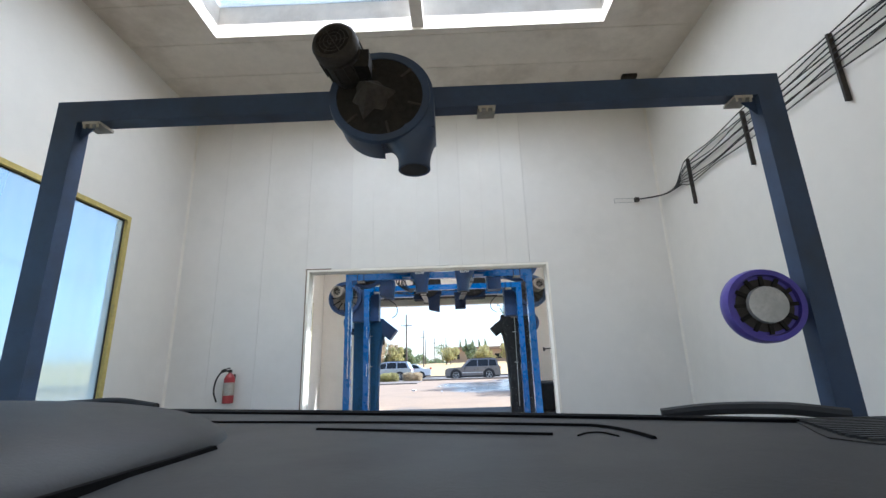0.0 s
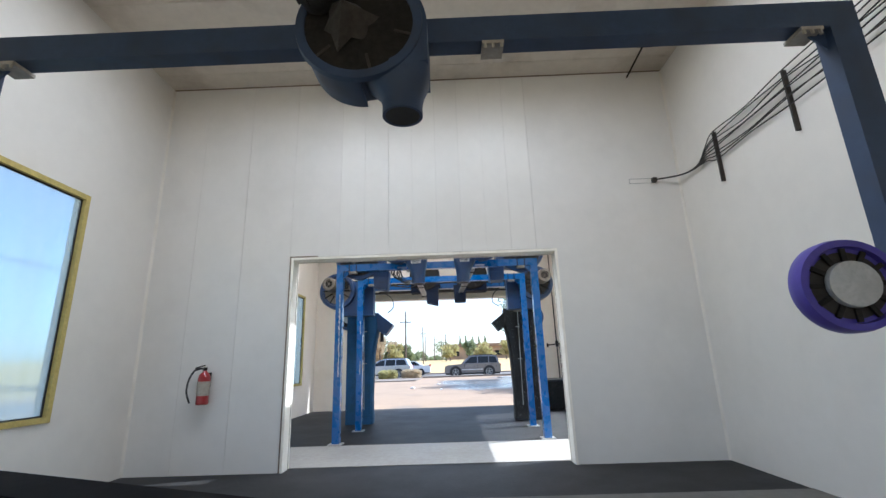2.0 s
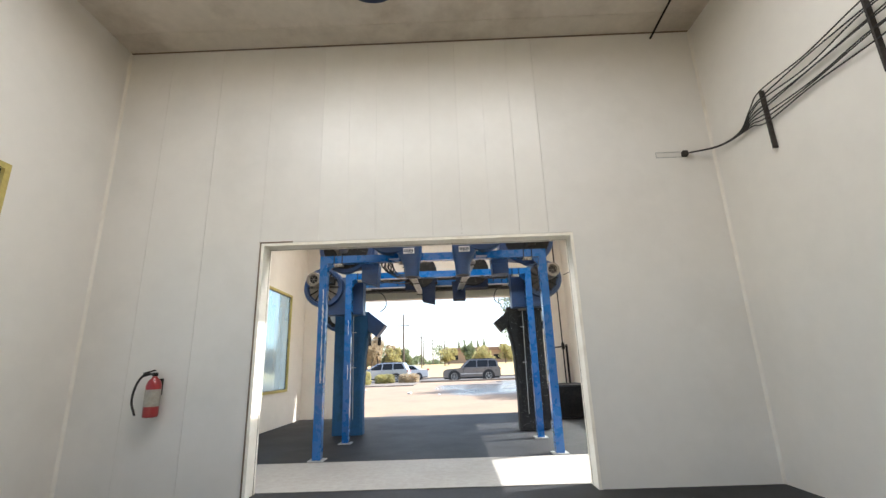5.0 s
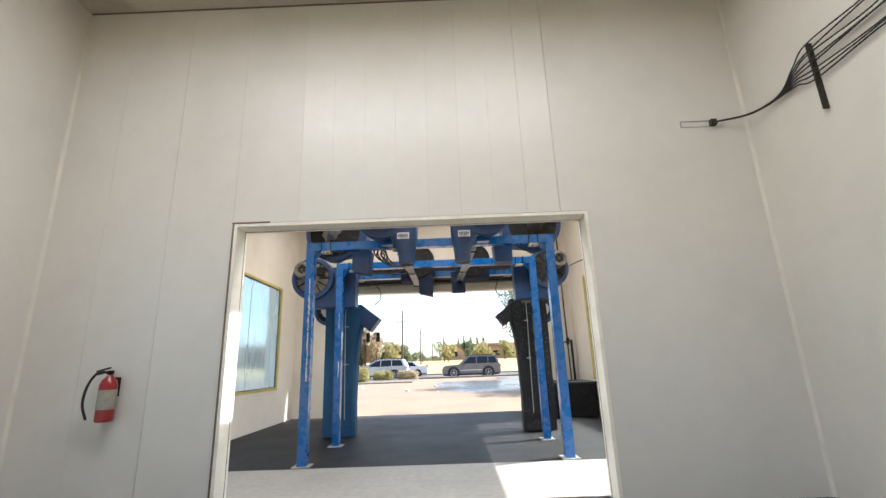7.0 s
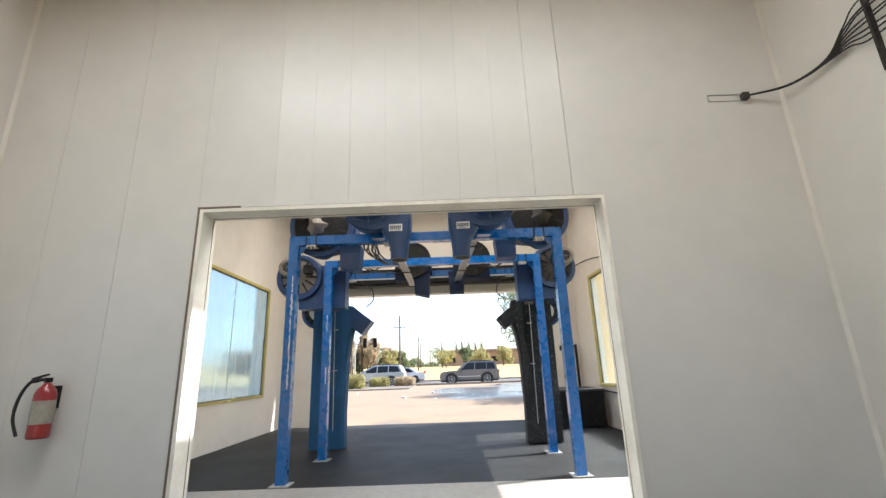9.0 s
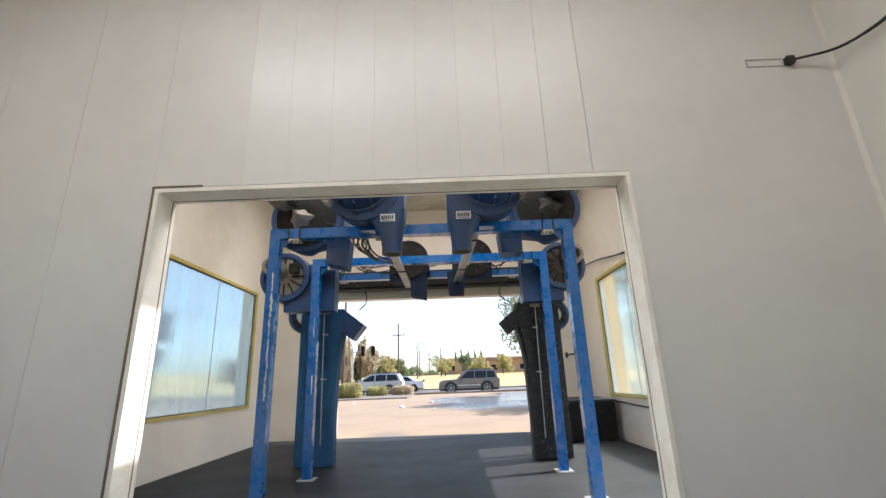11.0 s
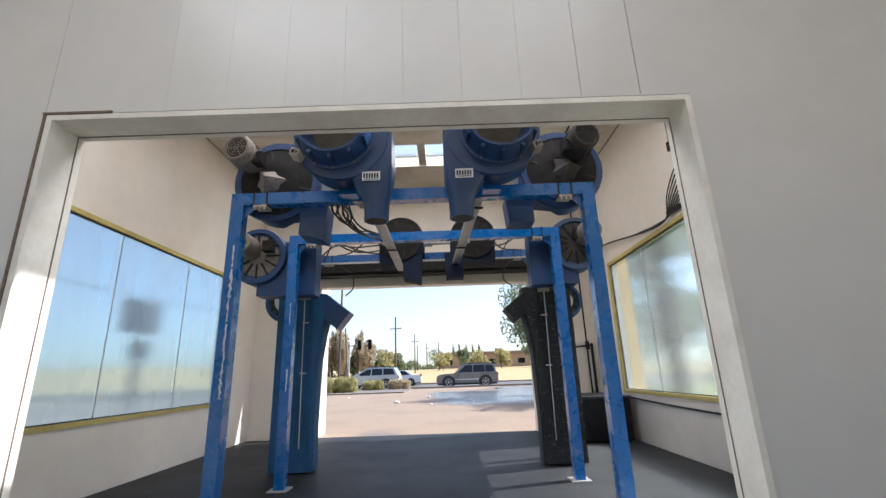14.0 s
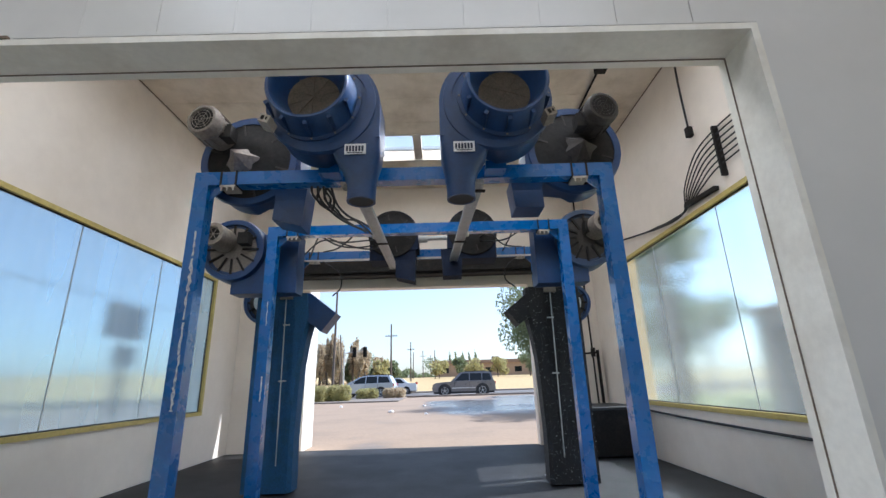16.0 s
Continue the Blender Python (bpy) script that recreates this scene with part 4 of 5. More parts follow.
def air_column(cx, side, cloth, label):
    """A tall cloth-covered air duct beside the exit lane, with an angled mouth at its top. side: towards the lane."""
    c = thing("air_column", label, "air duct", (cx, 10.28, 0), 0, "tall ducts beside the lane")
    loops = []
    for z, inner in ((0.02, 0.265), (0.55, 0.255), (1.0, 0.27), (1.37, 0.285), (1.69, 0.33), (1.95, 0.39), (2.24, 0.36)):
        a, b = -side * 0.28, side * inner
        loops.append([(a, -0.14, z), (b - side * 0.04, -0.14, z), (b, -0.09, z), (b, 0.12, z), (b - side * 0.04, 0.17, z), (a, 0.17, z)])
    body = part("cloth_body", loft(bmesh.new(), loops), cloth, c, bevel=0.0)
    ribs = bmesh.new()
    rng = random.Random(int(cx * 100))
    for k in range(260):
        z = rng.uniform(0.3, 2.0)
        x = side * rng.uniform(-0.2, 0.2)
        h = rng.uniform(0.05, 0.35)
        box(ribs, x - 0.0025, x + 0.0025, -0.1435, -0.139, z, min(2.2, z + h))
    tagged(part("cloth_fold", ribs, cloth, body), kind="stuff")
    mouth = bmesh.new()
    w, out = (0.14, 0.34) if side > 0 else (0.115, 0.29)
    bm = boxes((-w, w, -0.13, 0.16, -0.33, 0.1))
    bm.transform(Matrix.Translation((side * out, 0, 2.07)) @ Matrix.Rotation(-side * radians(52), 4, "Y"))
    mouth.free()
    part("duct_mouth", bm, BLUE_PLASTIC if cloth is CURTAIN_BLUE else cloth, c, bevel=0.01)
    part("top_clamp", boxes((side * 0.08 - 0.075, side * 0.08 + 0.075, -0.18, -0.145, 2.16, 2.25)), MOTOR, c, bevel=0.006)
    bm = bmesh.new()
    rod(bm, (side * 0.1, -0.17, 0.3), (side * 0.08, -0.17, 2.17), 0.0065, sides=10)
    for z in (1.2, 1.85):
        box(bm, side * 0.1 - 0.04, side * 0.1 + 0.04, -0.165, -0.142, z - 0.008, z + 0.008)
    part("support_rod", bm, STEEL, c, smooth=True)
    return c


air_column(-1.8, 1, CURTAIN_BLUE, "tall blue cloth air duct with angled top mouth")
air_column(1.6, -1, CURTAIN_SHADED, "tall speckled air duct with angled top mouth, shade painted black")

# roller-door housing over the exit
roll = thing("roller_door", "dark rolled-up door housing over the exit", "roller door", (-0.15, 12.95, 3.13))
bm = boxes((-2.6, 2.25, -0.2, 0.34, 0.0, 0.32))
bm.transform(Matrix.Translation((0.15, 0, 0)))
part("housing", bm, BLACK, roll, bevel=0.02)
part("bottom_rail", boxes((-2.3, 2.3, -0.15, 0.05, -0.05, -0.002)), BLACK, roll, bevel=0.005)

# ---- wash-bay arch equipment ----
blower("blower", (-0.29, 2.86, 2.85), 1, "motor", "blue blower hanging from the wash arch, backlit shade painted in", r=0.35, drop=0.47, deep=0.28, shell=BLUE_DIM)
side_blower((2.02, 2.92, 1.45), -1, 0.225, "violet-blue ringed side blower on the wash arch", False, VIOLET, -8)


# ---- cables ----
def cable_run():
    """Black hoses along the east wall, spread over upright clips and gathered at the end."""
    run = thing("cable_bundle", "bundle of thin black hoses on the white wall", "cable bundle", (XR, 5.4, 3.3))
    clips = (5.39, 4.31, 3.23, 2.15, 1.07, 0.0)
    for i in range(8):
        f = i / 7
        pts = [(XR - 0.035, -1.0, 3.5 + 0.12 * f)]
        for y in clips[::-1]:
            pts.append((XR - 0.036, y, 3.27 + 0.32 * f + 0.015 * math.sin(i * 3 + y * 7)))
            pts.append((XR - 0.03 - 0.012 * (i % 2), y + 0.54, 3.26 + 0.31 * f - 0.03 * math.sin(i * 2.1 + y)))
        pts = [p for p in pts if p[1] < 5.45]
        pts += [(XR - 0.04, 5.56, 3.33 + 0.18 * f), (XR - 0.045, 5.72, 3.345 + 0.04 * f), (XR - 0.05, 5.92, 3.36 + 0.012 * f), (XR - 0.09, 6.14, 3.4 + 0.01 * f), (XR - 0.345, 6.245, 3.4 + 0.006 * f)]
        bm = cord(bmesh.new(), pts, 0.0062, 6, 6)
        part("hose", local(bm, run), MOTOR_DARK if i % 3 == 1 else RUBBER, run, smooth=True)
    for y in clips:
        bm = boxes((XR - 0.045, XR - 0.002, y - 0.009, y + 0.009, 3.0, 3.6))
        part("clip_bar", local(bm, run), MOTOR_DARK, run, bevel=0.004)
    bm = boxes((2.835, 2.89, 6.22, 6.272, 3.37, 3.43))
    part("end_block", local(bm, run), MOTOR_DARK, run, bevel=0.006)
    bm = boxes((2.55, 2.83, 6.262, 6.274, 3.43, 3.437), (2.55, 2.83, 6.262, 6.274, 3.368, 3.374), (2.545, 2.551, 6.262, 6.274, 3.368, 3.437))
    part("wire_outline", local(bm, run), STEEL, run)
    return run


cable_run()
east = thing("cable_bundle", "black hoses bending down over the yellow window frame", "cable bundle", (XR, 9.3, 3.3))
for i in range(7):
    f = i / 6
    pts = [(XR - 0.04, 7.2, 3.3 + 0.4 * f), (XR - 0.04, 8.4, 3.26 + 0.4 * f), (XR - 0.04, 8.95, 3.25 + 0.41 * f), (XR - 0.042, 9.15 + 0.2 * f, 3.22 + 0.36 * f),
           (XR - 0.045, 9.4 + 0.26 * f, 3.14 + 0.16 * f), (XR - 0.05, 9.63 + 0.1 * f, 3.05), (XR - 0.055, 9.95, 2.995 + 0.035 * f), (XR - 0.05, 10.4, 3.045 + 0.028 * (i % 4) / 3), (XR - 0.05, 10.9, 3.13 + 0.01 * f), (XR - 0.05, 11.9, 3.3 + 0.012 * f), (XR - 0.06, 13.0, 3.4)]
    part("hose", local(cord(bmesh.new(), pts, 0.0085, 6, 6), east), RUBBER, east, smooth=True)
part("clip_bar", local(boxes((XR - 0.065, XR - 0.002, 8.93, 8.96, 3.12, 3.7)), east), BLACK, east, bevel=0.004)
bm = boxes((-0.06, -0.002, -0.3, 0.3, -0.022, 0.022))
bm.transform(Matrix.Translation((XR, 9.42, 3.075)) @ Matrix.Rotation(radians(3), 4, "X"))
part("clip_bar", local(bm, east), BLACK, east, bevel=0.004)

drop = thing("hanging_plug", "black cord and plug hanging from the ceiling", "plug", (XR - 0.1, 9.42, 3.8))
part("cord", local(cord(bmesh.new(), [(XR - 0.07, 9.3, TOP), (XR - 0.08, 9.31, 4.5), (XR - 0.08, 9.3, 3.9)], 0.012, 8, 6), drop), RUBBER, drop, smooth=True)
part("plug", local(boxes((XR - 0.112, XR - 0.048, 9.268, 9.332, 3.79, 3.91)), drop), BLACK, drop, bevel=0.012)

# ceiling drop rod over the wash bay
hang = thing("hanger_rod", "black rod on a ceiling bracket", "hanger", (2.73, 6.0, TOP))
bm = bmesh.new()
rod(bm, (2.73, 5.7, TOP - 0.03), (2.72, 6.25, TOP - 0.1), 0.012, sides=8)
part("rod", local(bm, hang), BLACK, hang, smooth=True)
part("bracket", local(boxes((2.66, 2.86, 5.63, 5.71, TOP - 0.05, TOP - 0.001)), hang), BLACK, hang, bevel=0.006)
bm = bmesh.new()
rod(bm, (2.35, 9.2, TOP - 0.03), (2.35, 11.2, TOP - 0.03), 0.015, sides=8)
pipe2 = thing("ceiling_conduit", "dark conduit along the ceiling", "conduit", (2.35, 10.2, TOP))
part("conduit", local(bm, pipe2), BLACK, pipe2, smooth=True)
part("junction_box", local(boxes((2.3, 2.44, 9.6, 9.7, TOP - 0.07, TOP - 0.001)), pipe2), MOTOR_DARK, pipe2, bevel=0.006)

# looped hoses over the arches
for n, pts in enumerate((
        [(-1.0, 8.15, 2.72), (-1.06, 8.22, 2.58), (-0.98, 8.3, 2.5), (-0.93, 8.26, 2.6), (-0.97, 8.2, 2.68)],
        [(-0.94, 8.15, 2.72), (-0.99, 8.25, 2.6), (-0.9, 8.34, 2.52), (-0.84, 8.5, 2.46), (-0.78, 8.8, 2.6), (-0.7, 9.36, 2.68)],
        [(-0.9, 8.16, 2.71), (-0.87, 8.3, 2.55), (-0.8, 8.5, 2.5), (-0.72, 8.9, 2.62), (-0.62, 9.36, 2.69)],
        [(-1.06, 8.05, 2.7), (-1.08, 8.14, 2.6), (-1.0, 8.22, 2.5), (-0.93, 8.3, 2.46), (-0.88, 8.22, 2.55), (-0.92, 8.14, 2.66), (-0.98, 8.08, 2.69)],
        [(-1.0, 8.05, 2.7), (-1.02, 8.16, 2.58), (-0.95, 8.3, 2.47), (-0.86, 8.55, 2.45), (-0.8, 8.95, 2.58), (-0.74, 9.34, 2.74)],
        [(-0.95, 8.06, 2.7), (-0.96, 8.2, 2.55), (-0.9, 8.4, 2.48), (-0.84, 8.8, 2.55), (-0.78, 9.34, 2.72)],
        [(-1.3, 9.5, 2.86), (-1.05, 9.8, 2.74), (-0.8, 10.1, 2.8), (-0.62, 10.4, 2.95)],
        [(-1.25, 9.5, 2.82), (-0.95, 9.7, 2.72), (-0.7, 10.0, 2.74), (-0.55, 10.4, 2.9)],
        [(1.2, 9.5, 2.84), (0.98, 9.75, 2.75), (0.8, 10.05, 2.82), (0.66, 10.4, 2.95)],
        [(-1.4, 10.5, 2.87), (-1.1, 10.1, 2.8), (-0.8, 9.8, 2.9), (-0.6, 9.5, 2.86)],
        [(1.3, 10.5, 2.87), (1.0, 10.2, 2.82), (0.8, 9.9, 2.92), (0.75, 9.5, 2.86)],
        [(-1.6, 10.55, 2.8), (-1.3, 10.0, 2.95), (-0.9, 9.7, 2.84), (-0.5, 10.3, 2.96)],
        [(-1.7, 10.6, 2.86), (-1.35, 10.2, 2.93), (-1.0, 10.1, 2.87), (-0.5, 10.3, 2.98)],
        [(-1.45, 10.6, 2.78), (-1.2, 10.58, 2.6), (-1.17, 10.6, 2.4), (-1.3, 10.7, 2.3)],
        [(1.05, 10.6, 2.85), (1.1, 10.0, 2.95), (0.9, 9.6, 2.86), (0.7, 10.3, 2.95)],
        [(1.25, 10.6, 2.78), (1.08, 10.58, 2.62), (1.06, 10.6, 2.45), (1.2, 10.7, 2.36)])):
    if pts[0][1] < 8.4:
        pts = [(x * 0.8 + 0.0, y, 2.76 - (2.76 - z) * 0.62) for x, y, z in pts]
    tagged(part("loose_hose", cord(bmesh.new(), pts, 0.01, 6, 6), RUBBER, smooth=True), "black hose looped between the dryer arches", "hose", group="loose hoses")

tagged(part("wall_cable", cord(bmesh.new(), [(XR - 0.02, 6.6, 0.62), (XR - 0.02, 8.5, 0.6), (XR - 0.022, 10.5, 0.62), (XR - 0.02, 12.6, 0.66), (XR - 0.03, 13.1, 0.5)], 0.014, 6, 6), RUBBER, smooth=True), "black cable along the wall under the window", "cable")

# pipe with valve, and the low cabinet
pipe = thing("wall_pipe", "thin dark pipe with a tap beside the end wall", "pipe", (3.05, 13.1, 0.0))
bm = bmesh.new()
rod(bm, (3.0, 13.2, 0.0), (2.98, 13.2, TOP - 0.3), 0.016, sides=10)
part("riser", local(bm, pipe), BLACK, pipe, smooth=True)
bm = bmesh.new()
rod(bm, (3.08, 13.18, 0.0), (3.08, 13.18, 1.62), 0.028, sides=10)
part("lower_pipe", local(bm, pipe), BLACK, pipe, smooth=True)
bm = bmesh.new()
rod(bm, (2.72, 13.16, 1.55), (3.1, 13.16, 1.58), 0.018, sides=8)
box(bm, 2.96, 3.02, 13.12, 13.2, 1.5, 1.66)
box(bm, 2.71, 2.75, 13.13, 13.19, 1.49, 1.6)
part("tap", local(bm, pipe), BLACK, pipe)
cab = thing("low_cabinet", "low black equipment box on the floor by the wall", "equipment box", (2.6, 12.2, 0))
part("body", boxes((-0.45, 0.5, -0.5, 0.6, 0.03, 0.66)), BLACK, cab, bevel=0.015)
part("lid", boxes((-0.47, 0.52, -0.52, 0.62, 0.662, 0.7)), RUBBER, cab, bevel=0.01)
part("skid", boxes((-0.4, -0.3, -0.5, 0.6, 0.0, 0.028)), BLACK, cab)
part("skid", boxes((0.35, 0.45, -0.5, 0.6, 0.0, 0.028)), BLACK, cab)
out = thing("socket_box", "grey socket box with a hanging cord", "socket", (2.35, 13.28, 1.75))
part("box", boxes((-0.05, 0.05, -0.06, 0.018, -0.07, 0.07)), MOTOR, out, bevel=0.008)
part("cord", cord(bmesh.new(), [(0, -0.03, -0.07), (0.05, -0.05, -0.35), (0.12, -0.05, -0.6), (0.05, -0.06, -0.85), (0.25, -0.08, -1.1)], 0.01, 6, 8), RUBBER, out, smooth=True)

# ---- fire extinguisher ----
fx = thing("fire_extinguisher", "red fire extinguisher with black hose on white wall", "extinguisher", (-2.82, 6.17, 0.775))
bm = bmesh.new()
lathe(bm, (0, 0, 0), (0, 0, 1), [(0, 0), (0, 0.06), (0.01, 0.068), (0.3, 0.068), (0.34, 0.055), (0.37, 0.026), (0.38, 0.024), (0.39, 0)], 28)
part("cylinder", bm, RED, fx, smooth=True)
bm = boxes((-0.018, 0.018, -0.018, 0.018, 0.385, 0.42))
part("valve", bm, BLACK, fx, bevel=0.004)
bm = boxes((-0.015, 0.1, -0.012, 0.012, 0.425, 0.437), (-0.015, 0.085, -0.012, 0.012, 0.398, 0.408))
bm.transform(Matrix.Rotation(radians(-14), 4, "Y"))
part("handle", bm, BLACK, fx)
part("hose", cord(bmesh.new(), [(0, -0.02, 0.405), (-0.09, -0.03, 0.40), (-0.16, -0.03, 0.3), (-0.18, -0.03, 0.15), (-0.14, -0.02, 0.02)], 0.011, 8, 8), RUBBER, fx, smooth=True)
part("label_band", lathe(bmesh.new(), (0, 0, 0.1), (0, 0, 1), [(0, 0.0685), (0.0, 0.0695), (0.16, 0.0695), (0.16, 0.0685)], 28), CLAMP, fx, smooth=True)
part("wall_bracket", boxes((-0.03, 0.03, 0.066, 0.104, 0.2, 0.36)), BLACK, fx)

# ---- vehicles outdoors ----
def vehicle(name, at, turn, paint, kind, label):
    """A car seen from the side; local x runs from tail to nose."""
    v = thing(name, label, "car", at, turn, "cars on the street")
    if kind == "suv":
        length, high, wide, wheel = 4.8, 1.78, 1.94, 0.43
        low = [(-2.4, 0.42), (-2.38, 0.95), (-2.3, 1.1), (0.75, 1.1), (2.1, 1.02), (2.34, 0.9), (2.4, 0.6), (2.36, 0.36), (-2.3, 0.36)]
        cabin = [(-2.28, 1.1), (-2.12, 1.7), (-1.9, 1.78), (0.0, 1.78), (0.25, 1.74), (0.95, 1.1)]
        glass = [((-2.12, 1.14), (-2.0, 1.62), (-1.45, 1.66), (-1.42, 1.14)), ((-1.36, 1.14), (-1.38, 1.66), (-0.5, 1.67), (-0.48, 1.14)), ((-0.4, 1.14), (-0.42, 1.67), (0.1, 1.66), (0.68, 1.14))]
        axles = (-1.4, 1.45)
    elif kind == "van":
        length, high, wide, wheel = 5.0, 1.72, 1.96, 0.38
        low = [(-2.5, 0.42), (-2.48, 1.0), (-2.42, 1.08), (1.2, 1.04), (2.2, 0.9), (2.46, 0.72), (2.5, 0.5), (2.42, 0.34), (-2.4, 0.34)]
        cabin = [(-2.4, 1.07), (-2.1, 1.64), (-1.85, 1.72), (-0.2, 1.72), (0.3, 1.62), (1.45, 1.02)]
        glass = [((-2.2, 1.12), (-1.98, 1.58), (-1.2, 1.62), (-1.2, 1.1)), ((-1.12, 1.1), (-1.12, 1.62), (-0.25, 1.62), (-0.2, 1.09)), ((-0.12, 1.09), (-0.16, 1.61), (0.22, 1.55), (1.1, 1.07))]
        axles = (-1.45, 1.55)
    else:
        length, high, wide, wheel = 4.7, 1.45, 1.82, 0.32
        low = [(-2.35, 0.4), (-2.33, 0.9), (-2.2, 0.97), (-1.4, 0.95), (0.9, 0.93), (2.0, 0.8), (2.3, 0.66), (2.35, 0.45), (2.3, 0.3), (-2.3, 0.3)]
        cabin = [(-1.6, 0.94), (-0.95, 1.38), (-0.6, 1.45), (0.2, 1.42), (1.15, 0.92)]
        glass = [((-1.3, 0.98), (-0.86, 1.34), (-0.42, 1.38), (-0.4, 0.98)), ((-0.32, 0.98), (-0.34, 1.38), (0.16, 1.36), (0.85, 0.97))]
        axles = (-1.4, 1.4)
    h = wide / 2
    bm = bmesh.new()
    prism(bm, low, -h, h)
    part("body", bm, paint, v, bevel=0.06, smooth=True)
    bm = bmesh.new()
    a = [bm.verts.new((x, -h + 0.03 + 0.16 * (z - 1.0) / 0.7, z)) for x, z in cabin]
    b = [bm.verts.new((x, h - 0.03 - 0.16 * (z - 1.0) / 0.7, z)) for x, z in cabin]
    bm.faces.new(a)
    bm.faces.new(b[::-1])
    for k in range(len(a)):
        bm.faces.new((a[k], b[k], b[(k + 1) % len(a)], a[(k + 1) % len(a)]))
    part("cabin", bm, paint, v, bevel=0.05, smooth=True)
    for s in (-1, 1):
        for g in glass:
            bm = bmesh.new()
            ring = []
            for out_ in (0.012, -0.01):
                ring.append([bm.verts.new((x, s * (h - 0.03 - 0.16 * (z - 1.0) / 0.7 + out_), z)) for x, z in g])
            for k in range(4):
                bm.faces.new((ring[0][k], ring[0][(k + 1) % 4], ring[1][(k + 1) % 4], ring[1][k]))
            bm.faces.new(ring[0])
            bm.faces.new(ring[1][::-1])
            part("side_window", bm, CAR_GLASS, v)
        for x in axles:
            bm = bmesh.new()
            lathe(bm, (x, s * (h - 0.17), wheel), (0, s, 0), [(0, 0), (0, wheel * 0.95), (0.03, wheel), (0.19, wheel), (0.215, wheel * 0.93), (0.215, wheel * 0.66), (0.19, wheel * 0.64)], 28)
            w = part("wheel", bm, RUBBER, v, smooth=True)
            bm = bmesh.new()
            lathe(bm, (x, s * (h - 0.17), wheel), (0, s, 0), [(0.19, wheel * 0.56), (0.2, wheel * 0.66), (0.19, wheel * 0.68)], 28)
            lathe(bm, (x, s * (h - 0.17), wheel), (0, s, 0), [(0.2, 0), (0.19, wheel * 0.17)], 14)
            for k in range(5):
                bx = boxes((-0.022, 0.022, 0, 0.035, 0.03, wheel * 0.62))
                bx.transform(Matrix.Translation((x, s * (h + 0.02) - (0.02 if s > 0 else 0.015), wheel)) @ Matrix.Rotation(2 * math.pi * k / 5, 4, "Y"))
                tmp = bpy.data.meshes.new("tmp")
                bx.to_mesh(tmp)
                bm.from_mesh(tmp)
                bx.free()
            part("rim", bm, STEEL, w)
        part("head_lamp", boxes((length / 2 - 0.28, length / 2 - 0.03, s * (h - 0.3) - 0.16, s * (h - 0.3) + 0.16, 0.68, 0.8)), LAMP_CLEAR, v, bevel=0.02)
        part("tail_lamp", boxes((-length / 2 - 0.015, -length / 2 + 0.1, s * (h - 0.12) - 0.1, s * (h - 0.12) + 0.1, 0.85, 1.05)), LAMP_RED, v, bevel=0.02)
        part("door_mirror", boxes((0.75, 0.9, s * (h + 0.09) - 0.09, s * (h + 0.09) + 0.09, 1.03, 1.17)), paint, v, bevel=0.03)
    if kind != "sedan":
        for s in (-1, 1):
            bm = bmesh.new()
            rod(bm, (-1.8, s * (h - 0.25), high + 0.03), (-0.1, s * (h - 0.25), high + 0.03), 0.02, sides=8)
            part("roof_rail", bm, BLACK, v)
    for s in (-1, 1):
        for x in (glass[0][3][0] + 0.03, glass[1][3][0] + 0.04, glass[-1][3][0] + 0.02):
            part("door_seam", boxes((x - 0.008, x + 0.008, s * h - 0.004, s * h + 0.004, 0.46, low[2][1] - 0.07)), RUBBER, v)
        # side strip in body paint; pale on the SUV to paint in a highlight
        part("side_strip", boxes((axles[0] + wheel + 0.1, axles[1] - wheel - 0.1, s * (h + 0.008) - 0.012, s * (h + 0.008) + 0.012, 0.58, 0.65)), LAMP_CLEAR if kind == "suv" else paint, v, bevel=0.006)
        for x in axles:
            # black disc on the solid body paints the wheel well's shade
            arch_bm = bmesh.new()
            lathe(arch_bm, (x, s * (h - 0.012), wheel), (0, s, 0), [(0, 0), (0, wheel * 1.16), (0.016, wheel * 1.16), (0.016, 0)], 28)
            part("wheel_well_disc", arch_bm, RUBBER, v, smooth=True)
    part("skirt", boxes((-length / 2 + 0.1, length / 2 - 0.1, -h + 0.04, h - 0.04, 0.22, 0.42)), RUBBER, v, bevel=0.03)
    return v


vehicle("sport_utility_car", (1.75, 40.3, -0.02), 180, CAR_GREY, "suv", "dark grey boxy sport utility car on the street")
vehicle("minivan", (-6.25, 43.0, 0.02), 176, CAR_SILVER, "van", "silver minivan waiting behind the low hedge")
vehicle("saloon_car", (-4.6, 47.6, 0.06), 180, CAR_WHITE, "sedan", "white saloon car beyond the minivan")
vehicle("saloon_car", (-17.5, 58.0, 0.25), 150, CAR_WHITE, "sedan", "white car far off at the crossing")


for x, y, s in ((-4.8, 27.3, 0.09), (-1.87, 22.8, 0.12), (-0.45, 21.5, 0.07), (-0.7, 26.0, 0.09)):
    bm = bmesh.new()
    bmesh.ops.create_icosphere(bm, subdivisions=1, radius=s)
    rr = random.Random(int(y * 10))
    for v in bm.verts:
        v.co = Vector((v.co.x * rr.uniform(0.7, 1.4), v.co.y * rr.uniform(0.7, 1.3), max(-0.3 * s, v.co.z * rr.uniform(0.3, 0.8))))
    scrap = tagged(part("litter", bm, WHITE_TAG), "crumpled white paper scrap on the concrete", "litter", group="litter on the forecourt")
    scrap.matrix_basis = pose(x, y, ground_height(x, y) + 0.3 * s, 0, 0, 40 * x)


